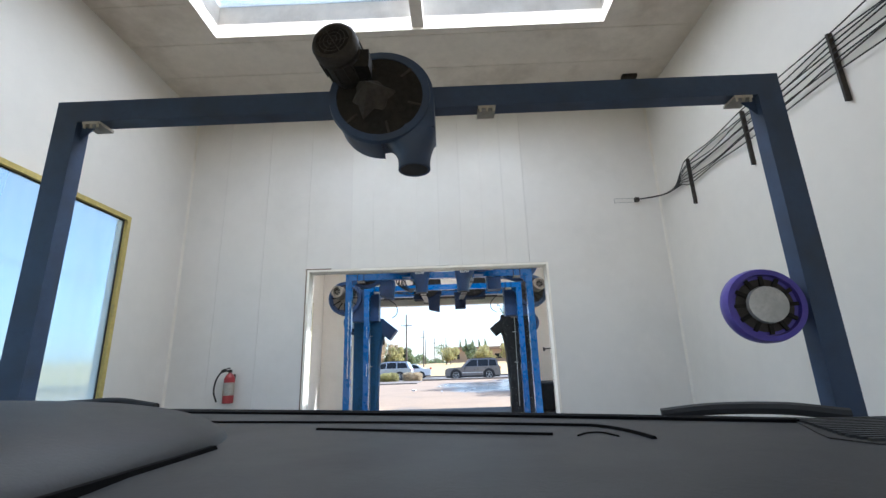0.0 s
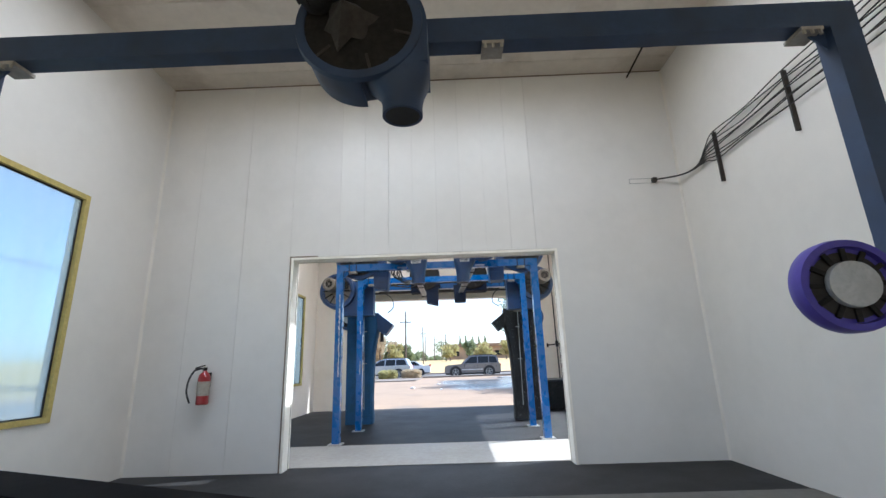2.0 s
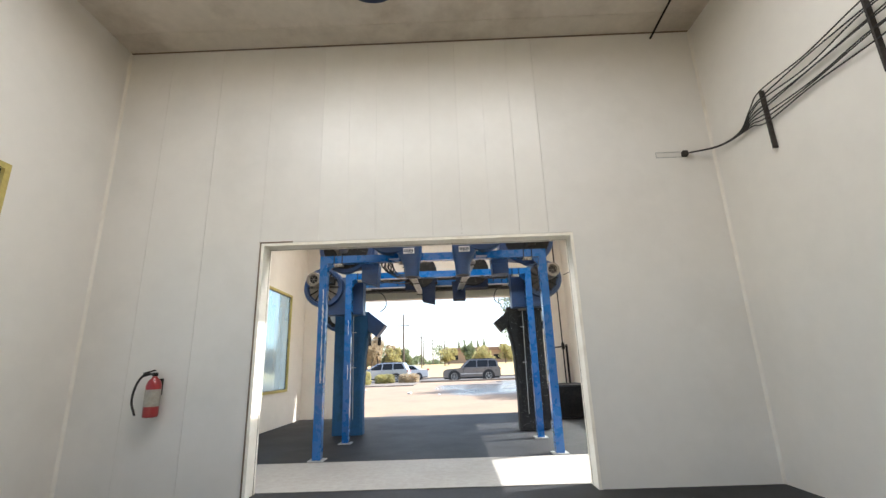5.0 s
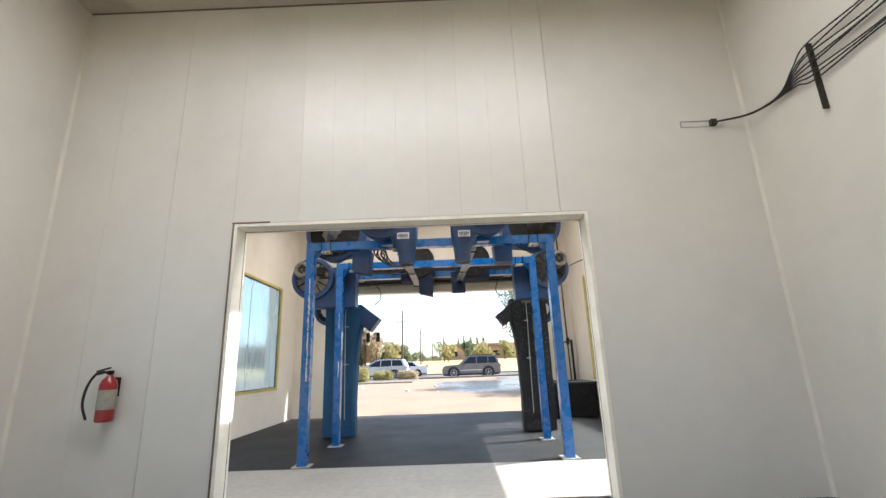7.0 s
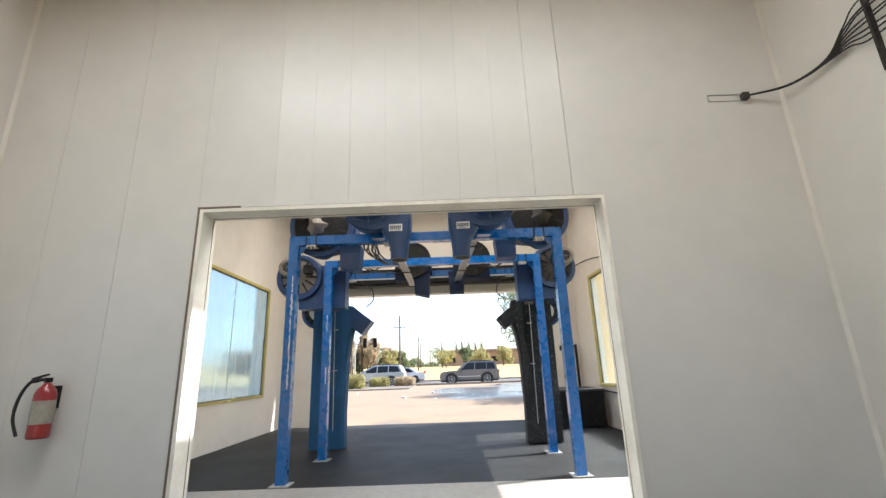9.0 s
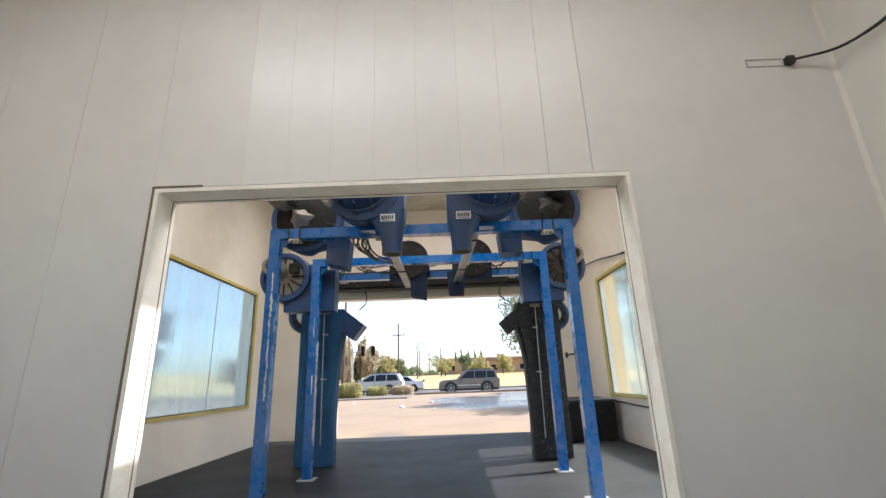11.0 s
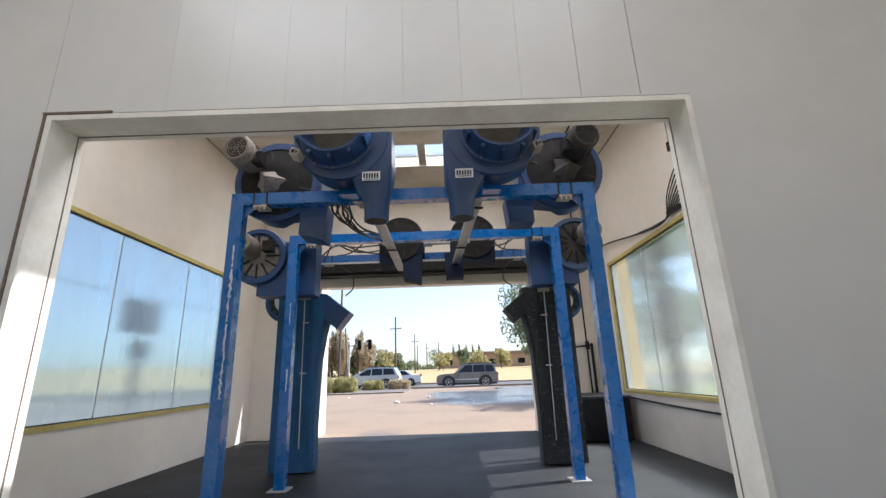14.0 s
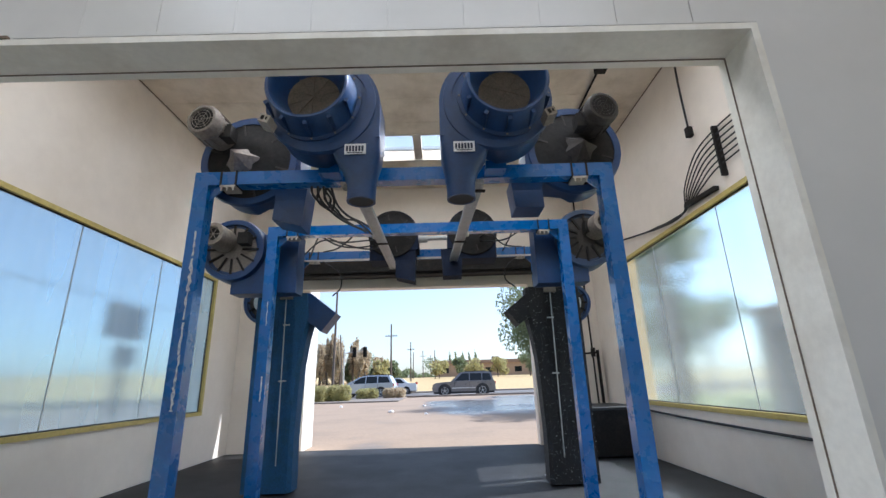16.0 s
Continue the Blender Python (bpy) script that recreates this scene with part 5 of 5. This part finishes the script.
# ---- plants ----
def leaf_cloud(rng, centre, radii, count, size):
    """Many small tilted leaf clumps inside an uneven ellipsoid, as one bmesh."""
    bm = bmesh.new()
    lobes = [(Vector((rng.uniform(-0.6, 0.6) * radii[0], rng.uniform(-0.6, 0.6) * radii[1], rng.uniform(-0.6, 0.65) * radii[2])), rng.uniform(0.35, 0.6)) for _ in range(9)]
    for _ in range(count):
        c, s = rng.choice(lobes)
        d = Vector((rng.gauss(0, 1), rng.gauss(0, 1), rng.gauss(0, 1))).normalized() * (rng.random() ** 0.4)
        p = Vector(centre) + c + Vector((d.x * radii[0] * s, d.y * radii[1] * s, d.z * radii[2] * s))
        k = size * rng.uniform(0.6, 1.4)
        m = Euler((rng.uniform(0, 6.3), rng.uniform(0, 6.3), rng.uniform(0, 6.3))).to_matrix()
        v = [bm.verts.new(p + m @ Vector(q)) for q in ((-k, 0, 0), (0, -k * 0.45, k * 0.12), (k, 0, 0), (0, k * 0.45, k * 0.12))]
        bm.faces.new((v[0], v[1], v[2]))
        bm.faces.new((v[0], v[2], v[3]))
    return bm


def tree(at, high, spread, leaf, seed, label, count=1400, size=0.16, bare=0.3, name="tree", group="trees beyond the street"):
    rng = random.Random(seed)
    t = thing(name, label, "tree", at, 0, group)
    bm = bmesh.new()
    rod(bm, (0, 0, -0.3), (0.05 * high * rng.uniform(-1, 1), 0, high * 0.45), high * 0.028, high * 0.018, 8)
    part("trunk", bm, BARK, t)
    for k in range(5):
        a = 2 * math.pi * (k + rng.random() * 0.6) / 5
        bm = bmesh.new()
        cord(bm, [(0, 0, high * (0.3 + 0.03 * k)), (math.cos(a) * spread * 0.3, math.sin(a) * spread * 0.3, high * (0.5 + 0.04 * k)), (math.cos(a) * spread * 0.6, math.sin(a) * spread * 0.6, high * rng.uniform(0.62, 0.9))], high * 0.009, 5, 3)
        part("limb", bm, BARK, t)
    part("crown", leaf_cloud(rng, (0, 0, high * (0.5 + bare / 2)), (spread, spread, high * (1 - bare) / 2), count, size), leaf, t)
    return t


def gz(x, y):
    return ground_height(x, y) - 0.03


tree((4.7, 24.0, gz(0, 24)), 5.6, 2.3, LEAF, 3, "leafy green tree overhanging the exit lane", 9000, 0.085, 0.2, group="trees by the wash")
tree((-9.2, 30.0, gz(0, 30)), 6.5, 1.6, LEAF, 9, "thin green tree beside the forecourt", 1500, 0.12, 0.45, group="trees by the wash")
rng = random.Random(11)
for i in range(30):
    x = -26.5 + i * 0.5 + rng.uniform(-0.3, 0.3)
    y = 88 + rng.uniform(-6, 8)
    green = i % 7 == 5
    high = rng.uniform(5.8, 9.2) * (1.0 if i < 22 else 0.75) * (0.6 if green else 1.0)
    tree((x, y, gz(x, y)), high, rng.uniform(0.85, 1.3), LEAF if green else LEAF_DRY, 20 + i, "small green tree in a distant row" if green else "tall slender brown autumn tree in a row", 900, 0.26, 0.06)
for x, y, h, s, lf, lb in ((-10.6, 84, 4.6, 1.7, LEAF_LIGHT, "bright yellow-green roundish tree"), (-8.9, 88, 4.4, 1.5, LEAF, "small green roundish tree by the pole"), (-0.6, 112, 4.2, 2.6, LEAF_LIGHT, "yellow-green roundish tree before the low building"), (4.6, 116, 4.6, 2.3, LEAF, "green tree before the low building"),
                       (8.0, 112, 4.4, 3.0, LEAF_LIGHT, "yellow-green bushy tree before the low building"), (13.5, 114, 4.6, 3.0, LEAF_LIGHT, "yellow-green bushy tree in the field"), (21.0, 112, 6.0, 3.4, LEAF, "green bushy tree at the building's end"), (27.0, 110, 6.4, 3.4, LEAF, "green bushy tree far beyond"), 
                       (-16, 130, 5, 4, LEAF_DRY, "low brownish far trees"), (-1, 170, 7, 6, LEAF, "dim green far trees"), (-22, 140, 8, 5, LEAF, "dark green far trees")):
    tree((x, y, gz(x, y)), h, s, lf, int(x * 7 + y), lb, 900, 0.32, 0.1)
for k in range(5):
    x = 2.6 + k * 2.1
    cyp = thing("cypress", "thin dark cypress behind the low building", "tree", (x, 150, gz(0, 150)), 0, "cypresses behind the building")
    part("trunk", rod(bmesh.new(), (0, 0, 0), (0, 0, 3), 0.2, 0.12, 6), BARK, cyp)
    part("crown", leaf_cloud(random.Random(k), (0, 0, 4.4 + 0.5 * (k % 3)), (0.45, 0.45, 3.4), 260, 0.26), LEAF, cyp)


woods = bmesh.new()
wr = random.Random(77)
for _ in range(5200):
    x = wr.uniform(-75, 75)
    top_ = 2.6 + 1.3 * math.sin(x * 0.31) + 0.9 * math.sin(x * 0.83 + 1)
    c_ = Vector((x, wr.uniform(196, 206), 2.1 + max(0.2, top_) * wr.random()))
    m_ = Euler((wr.uniform(0, 6.3), wr.uniform(0, 6.3), wr.uniform(0, 6.3))).to_matrix()
    woods.faces.new([woods.verts.new(c_ + m_ @ Vector(q)) for q in ((-0.75, 0, 0), (0, -0.5, 0), (0.75, 0, 0), (0, 0.5, 0))])
tagged(part("far_woods", woods, LEAF), "dim green far woods along the horizon", "woods", kind="stuff")


def hedge(at, w, d, h, leaf, seed, label):
    b = thing("shrub", label, "shrub", at, 0, "clipped shrubs on the island")
    r = random.Random(seed)
    bm = bmesh.new()
    for _ in range(1500):
        q = Vector((r.gauss(0, 1), r.gauss(0, 1), r.gauss(0, 1))).normalized()
        q = Vector([math.copysign(abs(c) ** 0.6, c) for c in q]) * r.uniform(0.8, 1.0)
        p = Vector((q.x * w / 2, q.y * d / 2, h / 2 + q.z * h / 2))
        k = 0.07 * r.uniform(0.6, 1.4)
        m = Euler((r.uniform(0, 6.3), r.uniform(0, 6.3), r.uniform(0, 6.3))).to_matrix()
        v = [bm.verts.new(p + m @ Vector(c)) for c in ((-k, 0, 0), (0, -k * 0.6, 0), (k, 0, 0), (0, k * 0.6, 0))]
        bm.faces.new(v)
    part("leaves", bm, leaf, b)
    core = bmesh.new()
    bmesh.ops.create_icosphere(core, subdivisions=2, radius=0.5)
    core.transform(Matrix.Translation((0, 0, h / 2)) @ Matrix.Diagonal((w * 0.85, d * 0.85, h * 0.9, 1)))
    part("core", core, leaf, b)
    return b


hedge((-7.6, 33.0, gz(0, 33)), 1.5, 1.4, 1.0, LEAF_LIGHT, 1, "clipped yellow-green shrub by the kerb")
hedge((-6.3, 33.4, gz(0, 33)), 1.5, 1.4, 1.05, LEAF_LIGHT, 2, "clipped yellow-green shrub beside another")
hedge((-8.8, 32.0, gz(0, 32)), 1.6, 1.4, 1.0, LEAF_LIGHT, 5, "clipped yellow-green shrub by the jamb")
hedge((-5.0, 36.2, gz(0, 36)), 1.5, 1.3, 0.75, LEAF_LIGHT, 3, "low round shrub before the minivan")
hedge((-3.2, 36.5, gz(0, 36)), 1.6, 1.3, 0.75, LEAF_DRY, 4, "low brownish round shrub at the island's end")
tagged(part("island_kerb", boxes((-12, -2.4, 31.2, 37.3, 0.0, 0.14)), KERB, bevel=0.05), "planted kerbed island beside the forecourt", "kerb", kind="structure")


# ---- poles, lights, building ----
def utility_pole(at, high, label, arms=1, lean=0.0):
    p = thing("utility_pole", label, "pole", at, 0, "poles along the street")
    part("shaft", rod(bmesh.new(), (0, 0, -0.2), (lean, 0, high), 0.13, 0.09, 10), POLE_WOOD, p, smooth=True)
    for k in range(arms):
        z = high - 1.5 - 0.9 * k
        arm = part("cross_arm", boxes((lean - 0.75, lean + 0.75, -0.05, 0.05, z - 0.045, z + 0.045)), POLE_WOOD, p)
        for x in (-0.65, -0.3, 0.3, 0.65):
            part("insulator", rod(bmesh.new(), (lean + x, 0, z + 0.06), (lean + x, 0, z + 0.2), 0.04, 0.025, 6), BLACK, arm)
    return p


utility_pole((-6.1, 60, gz(0, 60)), 7.9, "weathered wooden utility pole with a cross arm")
utility_pole((-6.2, 96, gz(0, 96)), 7.7, "weathered utility pole farther down the street")
utility_pole((-5.2, 130, gz(0, 130)), 7.2, "thin utility pole far down the street")
utility_pole((-4.0, 165, gz(0, 165)), 8.0, "thin distant utility pole")
utility_pole((-7.2, 118, gz(0, 118)), 6.4, "thin distant utility pole leaning a little", 0, 0.15)
utility_pole((-1.6, 112, gz(0, 112)), 6.6, "thin distant utility pole without arms", 0)
utility_pole((-9.9, 46.5, gz(0, 46)), 9.6, "tall brown utility pole at the corner", 0, 0.1)
utility_pole((-14.2, 70, gz(0, 70)), 7.5, "leaning thin pole near the crossing", 0, -0.5)


def traffic_light(at, high, label):
    p = thing("traffic_light", label, "traffic light", at, 0, "signals at the crossing")
    part("post", rod(bmesh.new(), (0, 0, -0.1), (0, 0, high), 0.09, 0.07, 10), STEEL, p, smooth=True)
    part("mast_arm", rod(bmesh.new(), (0, 0, high - 0.3), (2.6, 0, high + 0.1), 0.06, 0.04, 8), STEEL, p, smooth=True)
    for x in (1.2, 2.4):
        head = part("signal_head", boxes((x - 0.2, x + 0.2, -0.32, -0.08, high - 0.75, high + 0.35)), BLACK, p, bevel=0.03)
        for k in range(3):
            z = high + 0.16 - 0.36 * k
            part("visor", lathe(bmesh.new(), (x, -0.32, z), (0, -1, 0), [(0, 0.13), (0.16, 0.14), (0.16, 0.12), (0, 0.11)], 14), BLACK, head)
    return p


traffic_light((-11.0, 56.0, gz(0, 56)), 4.6, "black traffic signal heads on a steel mast")

bld = thing("low_building", "long low brown stucco building with flat roof", "building", (14, 135, gz(0, 135)))
part("wall", boxes((-16, 24, 0, 12, 0, 3.6)), STUCCO, bld)
part("roof", boxes((-16.6, 24.6, -0.8, 12.5, 3.6, 4.5)), ROOF, bld, bevel=0.05)
for k in range(9):
    w = part("window", boxes((-14 + k * 4.2, -12 + k * 4.2, -0.06, 0.0, 1.0, 2.4)), CAR_GLASS, bld)
    part("sill", boxes((-14.1 + k * 4.2, -11.9 + k * 4.2, -0.12, -0.062, 0.9, 1.0)), STUCCO, w)
part("roof_unit", boxes((1.0, 3.0, 3, 5, 4.5, 5.5)), ROOF, bld, bevel=0.03)
shop = thing("corner_shop", "pale shop building at the far corner", "building", (-33, 82, gz(0, 82)))
part("wall", boxes((-6, 6, 0, 10, 0, 4.0)), KERB, shop)
part("roof", boxes((-6.5, 6.5, -1.2, 10.4, 4.0, 4.6)), ROOF, shop)
for k in range(4):
    part("window", boxes((-5 + k * 2.6, -3 + k * 2.6, -0.05, 0.0, 0.8, 2.8)), CAR_GLASS, shop)

# seen blurred through the frosted windows
def post_sign(at, w, h, z, label):
    p = thing("street_sign", label, "sign", at)
    part("post", rod(bmesh.new(), (0, 0, 0), (0, 0, z), 0.1, 0.1, 10), POLE_WOOD, p)
    part("panel", boxes((-0.15, 0.15, -w / 2, w / 2, z - h / 2, z + h / 2)), SIGN_DARK, p, bevel=0.02)
    return p


post_sign((-14.0, 24.6, -0.1), 2.2, 1.45, 4.2, "dark square sign on a post outside")
post_sign((-14.4, 25.4, -0.1), 1.0, 0.8, 2.75, "small dark sign on a post outside")
for y, h in ((-20.0, 6.5), (48.0, 6.5)):
    utility_pole((-16.0, y, -0.1), h, "weathered pole carrying a cable beside the wash", 0)
for z0, z1 in ((5.35, 5.8),):
    tagged(part("overhead_wire", cord(bmesh.new(), [(-16.0, -20.0, 6.2), (-16.0, 10.0, z0), (-16.0, 36.0, z1), (-16.0, 48.0, 6.3)], 0.03, 6, 6), RUBBER, smooth=True), "dark overhead cable strung outside the wash", "cable", group="wires outside")
near_tree = thing("tree", "tall tree with a thick trunk outside the frosted window", "tree", (9.0, 21.6, gz(0, 22)), 0, "trees by the wash")
part("trunk", cord(bmesh.new(), [(0, 0, -0.2), (0.05, 0, 2.0), (-0.08, 0.05, 4.5), (0.1, 0, 7.0)], 0.34, 12, 6), BARK, near_tree, smooth=True)
for k in range(6):
    q = 2 * math.pi * k / 6 + 0.4
    part("limb", cord(bmesh.new(), [(0, 0, 3.4 + 0.5 * k), (math.cos(q) * 0.9, math.sin(q) * 0.9, 4.5 + 0.5 * k), (math.cos(q) * 1.9, math.sin(q) * 1.9, 5.2 + 0.5 * k)], 0.08, 6, 4), BARK, near_tree)
part("crown", leaf_cloud(random.Random(61), (0, 0, 6.2), (2.6, 2.6, 2.4), 1500, 0.18), LEAF, near_tree)
tree((10.2, 24.5, gz(0, 24)), 5.4, 2.2, LEAF, 64, "green tree behind the thick trunk", 1200, 0.16, 0.15, group="trees by the wash")
tree((15.0, 22.0, gz(0, 22)), 5.2, 2.6, LEAF, 62, "spreading green tree outside the frosted window", 1300, 0.2, 0.3, group="trees by the wash")
tree((14.0, 28.0, gz(0, 28)), 5.2, 2.6, LEAF, 63, "low green tree farther from the window", 1000, 0.2, 0.35, group="trees by the wash")
hut = thing("utility_hut", "grey-brown utility cabinet outside the window", "hut", (9.9, 16.0, -0.1))
part("body", boxes((-0.9, 0.9, -1.2, 1.2, 0, 2.8)), MOTOR, hut, bevel=0.03)
part("cap", boxes((-1.0, 1.0, -1.3, 1.3, 2.8, 2.95)), ROOF, hut, bevel=0.02)
part("door", boxes((-0.945, -0.905, -0.5, 0.5, 0.2, 2.4)), MOTOR_DARK, hut, bevel=0.006)

# ---- the car's dashboard where the drive begins ----
dash = thing("dashboard", "black soft vinyl car dashboard top", "dashboard", (0.127, 0.373, 0.0))
Z0 = RISE - 0.08
far_edge = [(-1.4, 1.27), (-1.0, 1.13), (-0.65, 0.997), (-0.023, 0.753), (0.33, 0.587), (0.538, 0.485), (0.7, 0.41)]
near_y = 0.13


def edge_y(x):
    for (xa, ya), (xb, yb) in zip(far_edge, far_edge[1:]):
        if xa <= x <= xb:
            return ya + (yb - ya) * (x - xa) / (xb - xa)
    return far_edge[0][1] if x < far_edge[0][0] else far_edge[-1][1]


xs = [-1.4 + 2.1 * k / 42 for k in range(43)]


def dash_sheet(f0, f1, z_of, thick):
    """A band of the dashboard between two fractions of the way to the windscreen."""
    bm = bmesh.new()
    steps = 8
    top, low = [], []
    for x in xs:
        row_t, row_l = [], []
        for j in range(steps + 1):
            f = f0 + (f1 - f0) * j / steps
            y = near_y + (edge_y(x) - near_y) * f
            row_t.append(bm.verts.new((x, y, Z0 + z_of(x, f))))
            row_l.append(bm.verts.new((x, y, Z0 + z_of(x, f) - thick)))
        top.append(row_t)
        low.append(row_l)
    n = len(xs)
    for i in range(n - 1):
        for j in range(steps):
            bm.faces.new((top[i][j], top[i + 1][j], top[i + 1][j + 1], top[i][j + 1]))
            bm.faces.new((low[i][j], low[i][j + 1], low[i + 1][j + 1], low[i + 1][j]))
        bm.faces.new((top[i][0], low[i][0], low[i + 1][0], top[i + 1][0]))
        bm.faces.new((top[i][steps], top[i + 1][steps], low[i + 1][steps], low[i][steps]))
    for j in range(steps):
        bm.faces.new((top[0][j], top[0][j + 1], low[0][j + 1], low[0][j]))
        bm.faces.new((top[-1][j], low[-1][j], low[-1][j + 1], top[-1][j + 1]))
    return bm


part("top_pad", dash_sheet(0.0, 0.925, lambda x, f: -0.004 - 0.05 * max(0, 0.2 - f), 0.03), DASH, dash, smooth=True)
part("windscreen_seal", dash_sheet(0.93, 1.0, lambda x, f: 0.0, 0.05), SEAL_BLACK, dash, "black windscreen seal")
# rounded cluster hood: a dome that ends in a blunt nose beside the pad
hood = bmesh.new()
AROUND, ALONG = 28, 32
HOOD_Y, HOOD_X0, HOOD_X1 = 0.4, -1.05, -0.285


def hood_size(u):
    """Half its depth and its rise at a fraction of the way to the nose."""
    v = max(0.0, (u - 0.2) / 0.8)
    return 0.02 + 0.34 * max(0.0, 1 - v ** 2.6) ** 0.5, 0.012 + 0.068 * max(0.0, 1 - v ** 4.1) ** 0.5


rings = []
for i in range(ALONG + 1):
    u = 1 - (1 - i / ALONG) ** 1.8
    half, rise = hood_size(u)
    ring = []
    for j in range(AROUND + 1):
        q = math.pi * j / AROUND
        ring.append(hood.verts.new((HOOD_X0 + (HOOD_X1 - HOOD_X0) * u, HOOD_Y - half * math.cos(q) * (2.1 if q < math.pi / 2 else 1.0), Z0 - 0.022 + rise * math.sin(q) ** 0.8)))
    rings.append(ring)
for p_, q_ in zip(rings, rings[1:]):
    for j in range(AROUND):
        hood.faces.new((p_[j], q_[j], q_[j + 1], p_[j + 1]))
hood.faces.new(rings[-1])
part("instrument_hood", hood, DASH, dash, "rounded instrument cluster hood", smooth=True)
# black cord along the hood's edge stands in for the shade beneath
lip_pts = [(HOOD_X0 + (HOOD_X1 - HOOD_X0) * u, HOOD_Y - 2.1 * hood_size(u)[0] - 0.004, Z0 - 0.006) for u in (0.0, 0.3, 0.6, 0.75, 0.85, 0.92, 0.96, 0.985, 1.0)] + [(HOOD_X1 + 0.004, HOOD_Y + 0.03, Z0 - 0.006)]
part("hood_shade_cord", cord(bmesh.new(), lip_pts, 0.007, 6, 5), SEAL_BLACK, dash, "black cord painting in the shade under the hood")
grille = bmesh.new()
prism_pts = [(0.456, 0.535), (0.43, 0.48), (0.40, 0.42), (0.385, 0.385), (0.40, 0.345), (0.62, 0.33), (0.62, 0.47)]
for z in (Z0 - 0.012, Z0 - 0.0025):
    grille.faces.new([grille.verts.new((x, y, z)) for x, y in prism_pts])
grille.verts.ensure_lookup_table()
n_ = len(prism_pts)
for k in range(n_):
    grille.faces.new([grille.verts[i] for i in (k, (k + 1) % n_, n_ + (k + 1) % n_, n_ + k)])
spk = part("speaker_grille", grille, RUBBER, dash, "black mesh speaker grille")
for k in range(13):
    y = 0.355 + k * 0.0125
    x0 = 0.402 + max(0.0, y - 0.385) * 0.36
    part("grille_bar", boxes((x0, 0.615, y, y + 0.005, Z0 - 0.0024, Z0 + 0.0005)), DASH_TRIM, spk)
for pts, r in (([(-0.47, 0.718), (-0.095, 0.622), (0.151, 0.54), (0.195, 0.512), (0.213, 0.46), (0.218, 0.413)], 0.0032),
               ([(-0.204, 0.573), (-0.043, 0.516), (0.117, 0.461)], 0.0028), ([(0.144, 0.448), (0.16, 0.466), (0.178, 0.466), (0.187, 0.436)], 0.0014)):
    part("groove", cord(bmesh.new(), [(x, y, Z0 - 0.0035) for x, y in pts], r, 6, 8), SEAL_BLACK, dash, "black trim groove")
part("bulkhead", boxes((-0.95, 0.65, 0.2, 0.5, 0.0, Z0 - 0.06)), DASH_TRIM, dash, bevel=0.02)
for pts in ([(-1.25, 1.24, 0.004), (-1.05, 1.17, 0.012), (-0.92, 1.13, 0.016), (-0.78, 1.08, 0.002)], [(0.33, 0.64, -0.004), (0.4, 0.62, 0.004), (0.48, 0.58, 0.006), (0.55, 0.55, -0.002)]):
    part("wiper_blade", cord(bmesh.new(), [(x, y, Z0 + z) for x, y, z in pts], 0.009, 8, 8), RUBBER, dash, "wet black wiper blade", smooth=True)

# ---- wall planks, last ----
PITCH = 0.3164
plank_holder = wall_middle
edge = 1.249
seams = [edge - PITCH * k for k in (0, 1, 2, 3, 4, 5, 6, 7, 8, 10, 12, 14)]  # wider sheets beside the narrow planks
bounds = [XR] + seams + [XL]
for a, b in zip(bounds[1:], bounds):
    z0 = DOOR[3] + 0.004 if (a + b) / 2 > DOOR[0] and (a + b) / 2 < DOOR[1] and a >= DOOR[0] - 0.02 and b <= DOOR[1] + 0.02 else 0.0
    gap = 0.002 if abs(b - edge) < 0.01 or abs(a - edge) < 0.01 else 0.0016 if min(abs(a - edge + 12 * PITCH), abs(b - edge + 12 * PITCH)) < 0.01 else 0.0007
    if z0 == 0.0 and b > DOOR[0] and a < DOOR[1]:
        # a plank cut round the opening's corner
        cut0, cut1 = max(a, DOOR[0] - 0.002), min(b, DOOR[1] + 0.002)
        bm = boxes((a + gap, b - gap, Y_MID - 0.012, Y_MID + 0.002, DOOR[3] + 0.004, TOP - 0.002))
        if a + gap < cut0 - 0.01:
            box(bm, a + gap, cut0, Y_MID - 0.012, Y_MID + 0.002, 0.0, DOOR[3] + 0.004)
        if cut1 + 0.01 < b - gap:
            box(bm, cut1, b - gap, Y_MID - 0.012, Y_MID + 0.002, 0.0, DOOR[3] + 0.004)
    else:
        bm = boxes((a + gap, b - gap, Y_MID - 0.012, Y_MID + 0.002, z0, TOP - 0.002))
    part("plank", bm, WALL if b - a < 0.4 and b < XR - 0.01 and a > -1.3 else WALL_GREY, plank_holder, bevel=0.0012 if b < XR else 0)
part("back_lining", pierced(bmesh.new(), XL, XR, 0.0, TOP, Y_MID + 0.18, Y_MID + 0.19, [DOOR], "x"), WALL_SHEET, wall_middle)
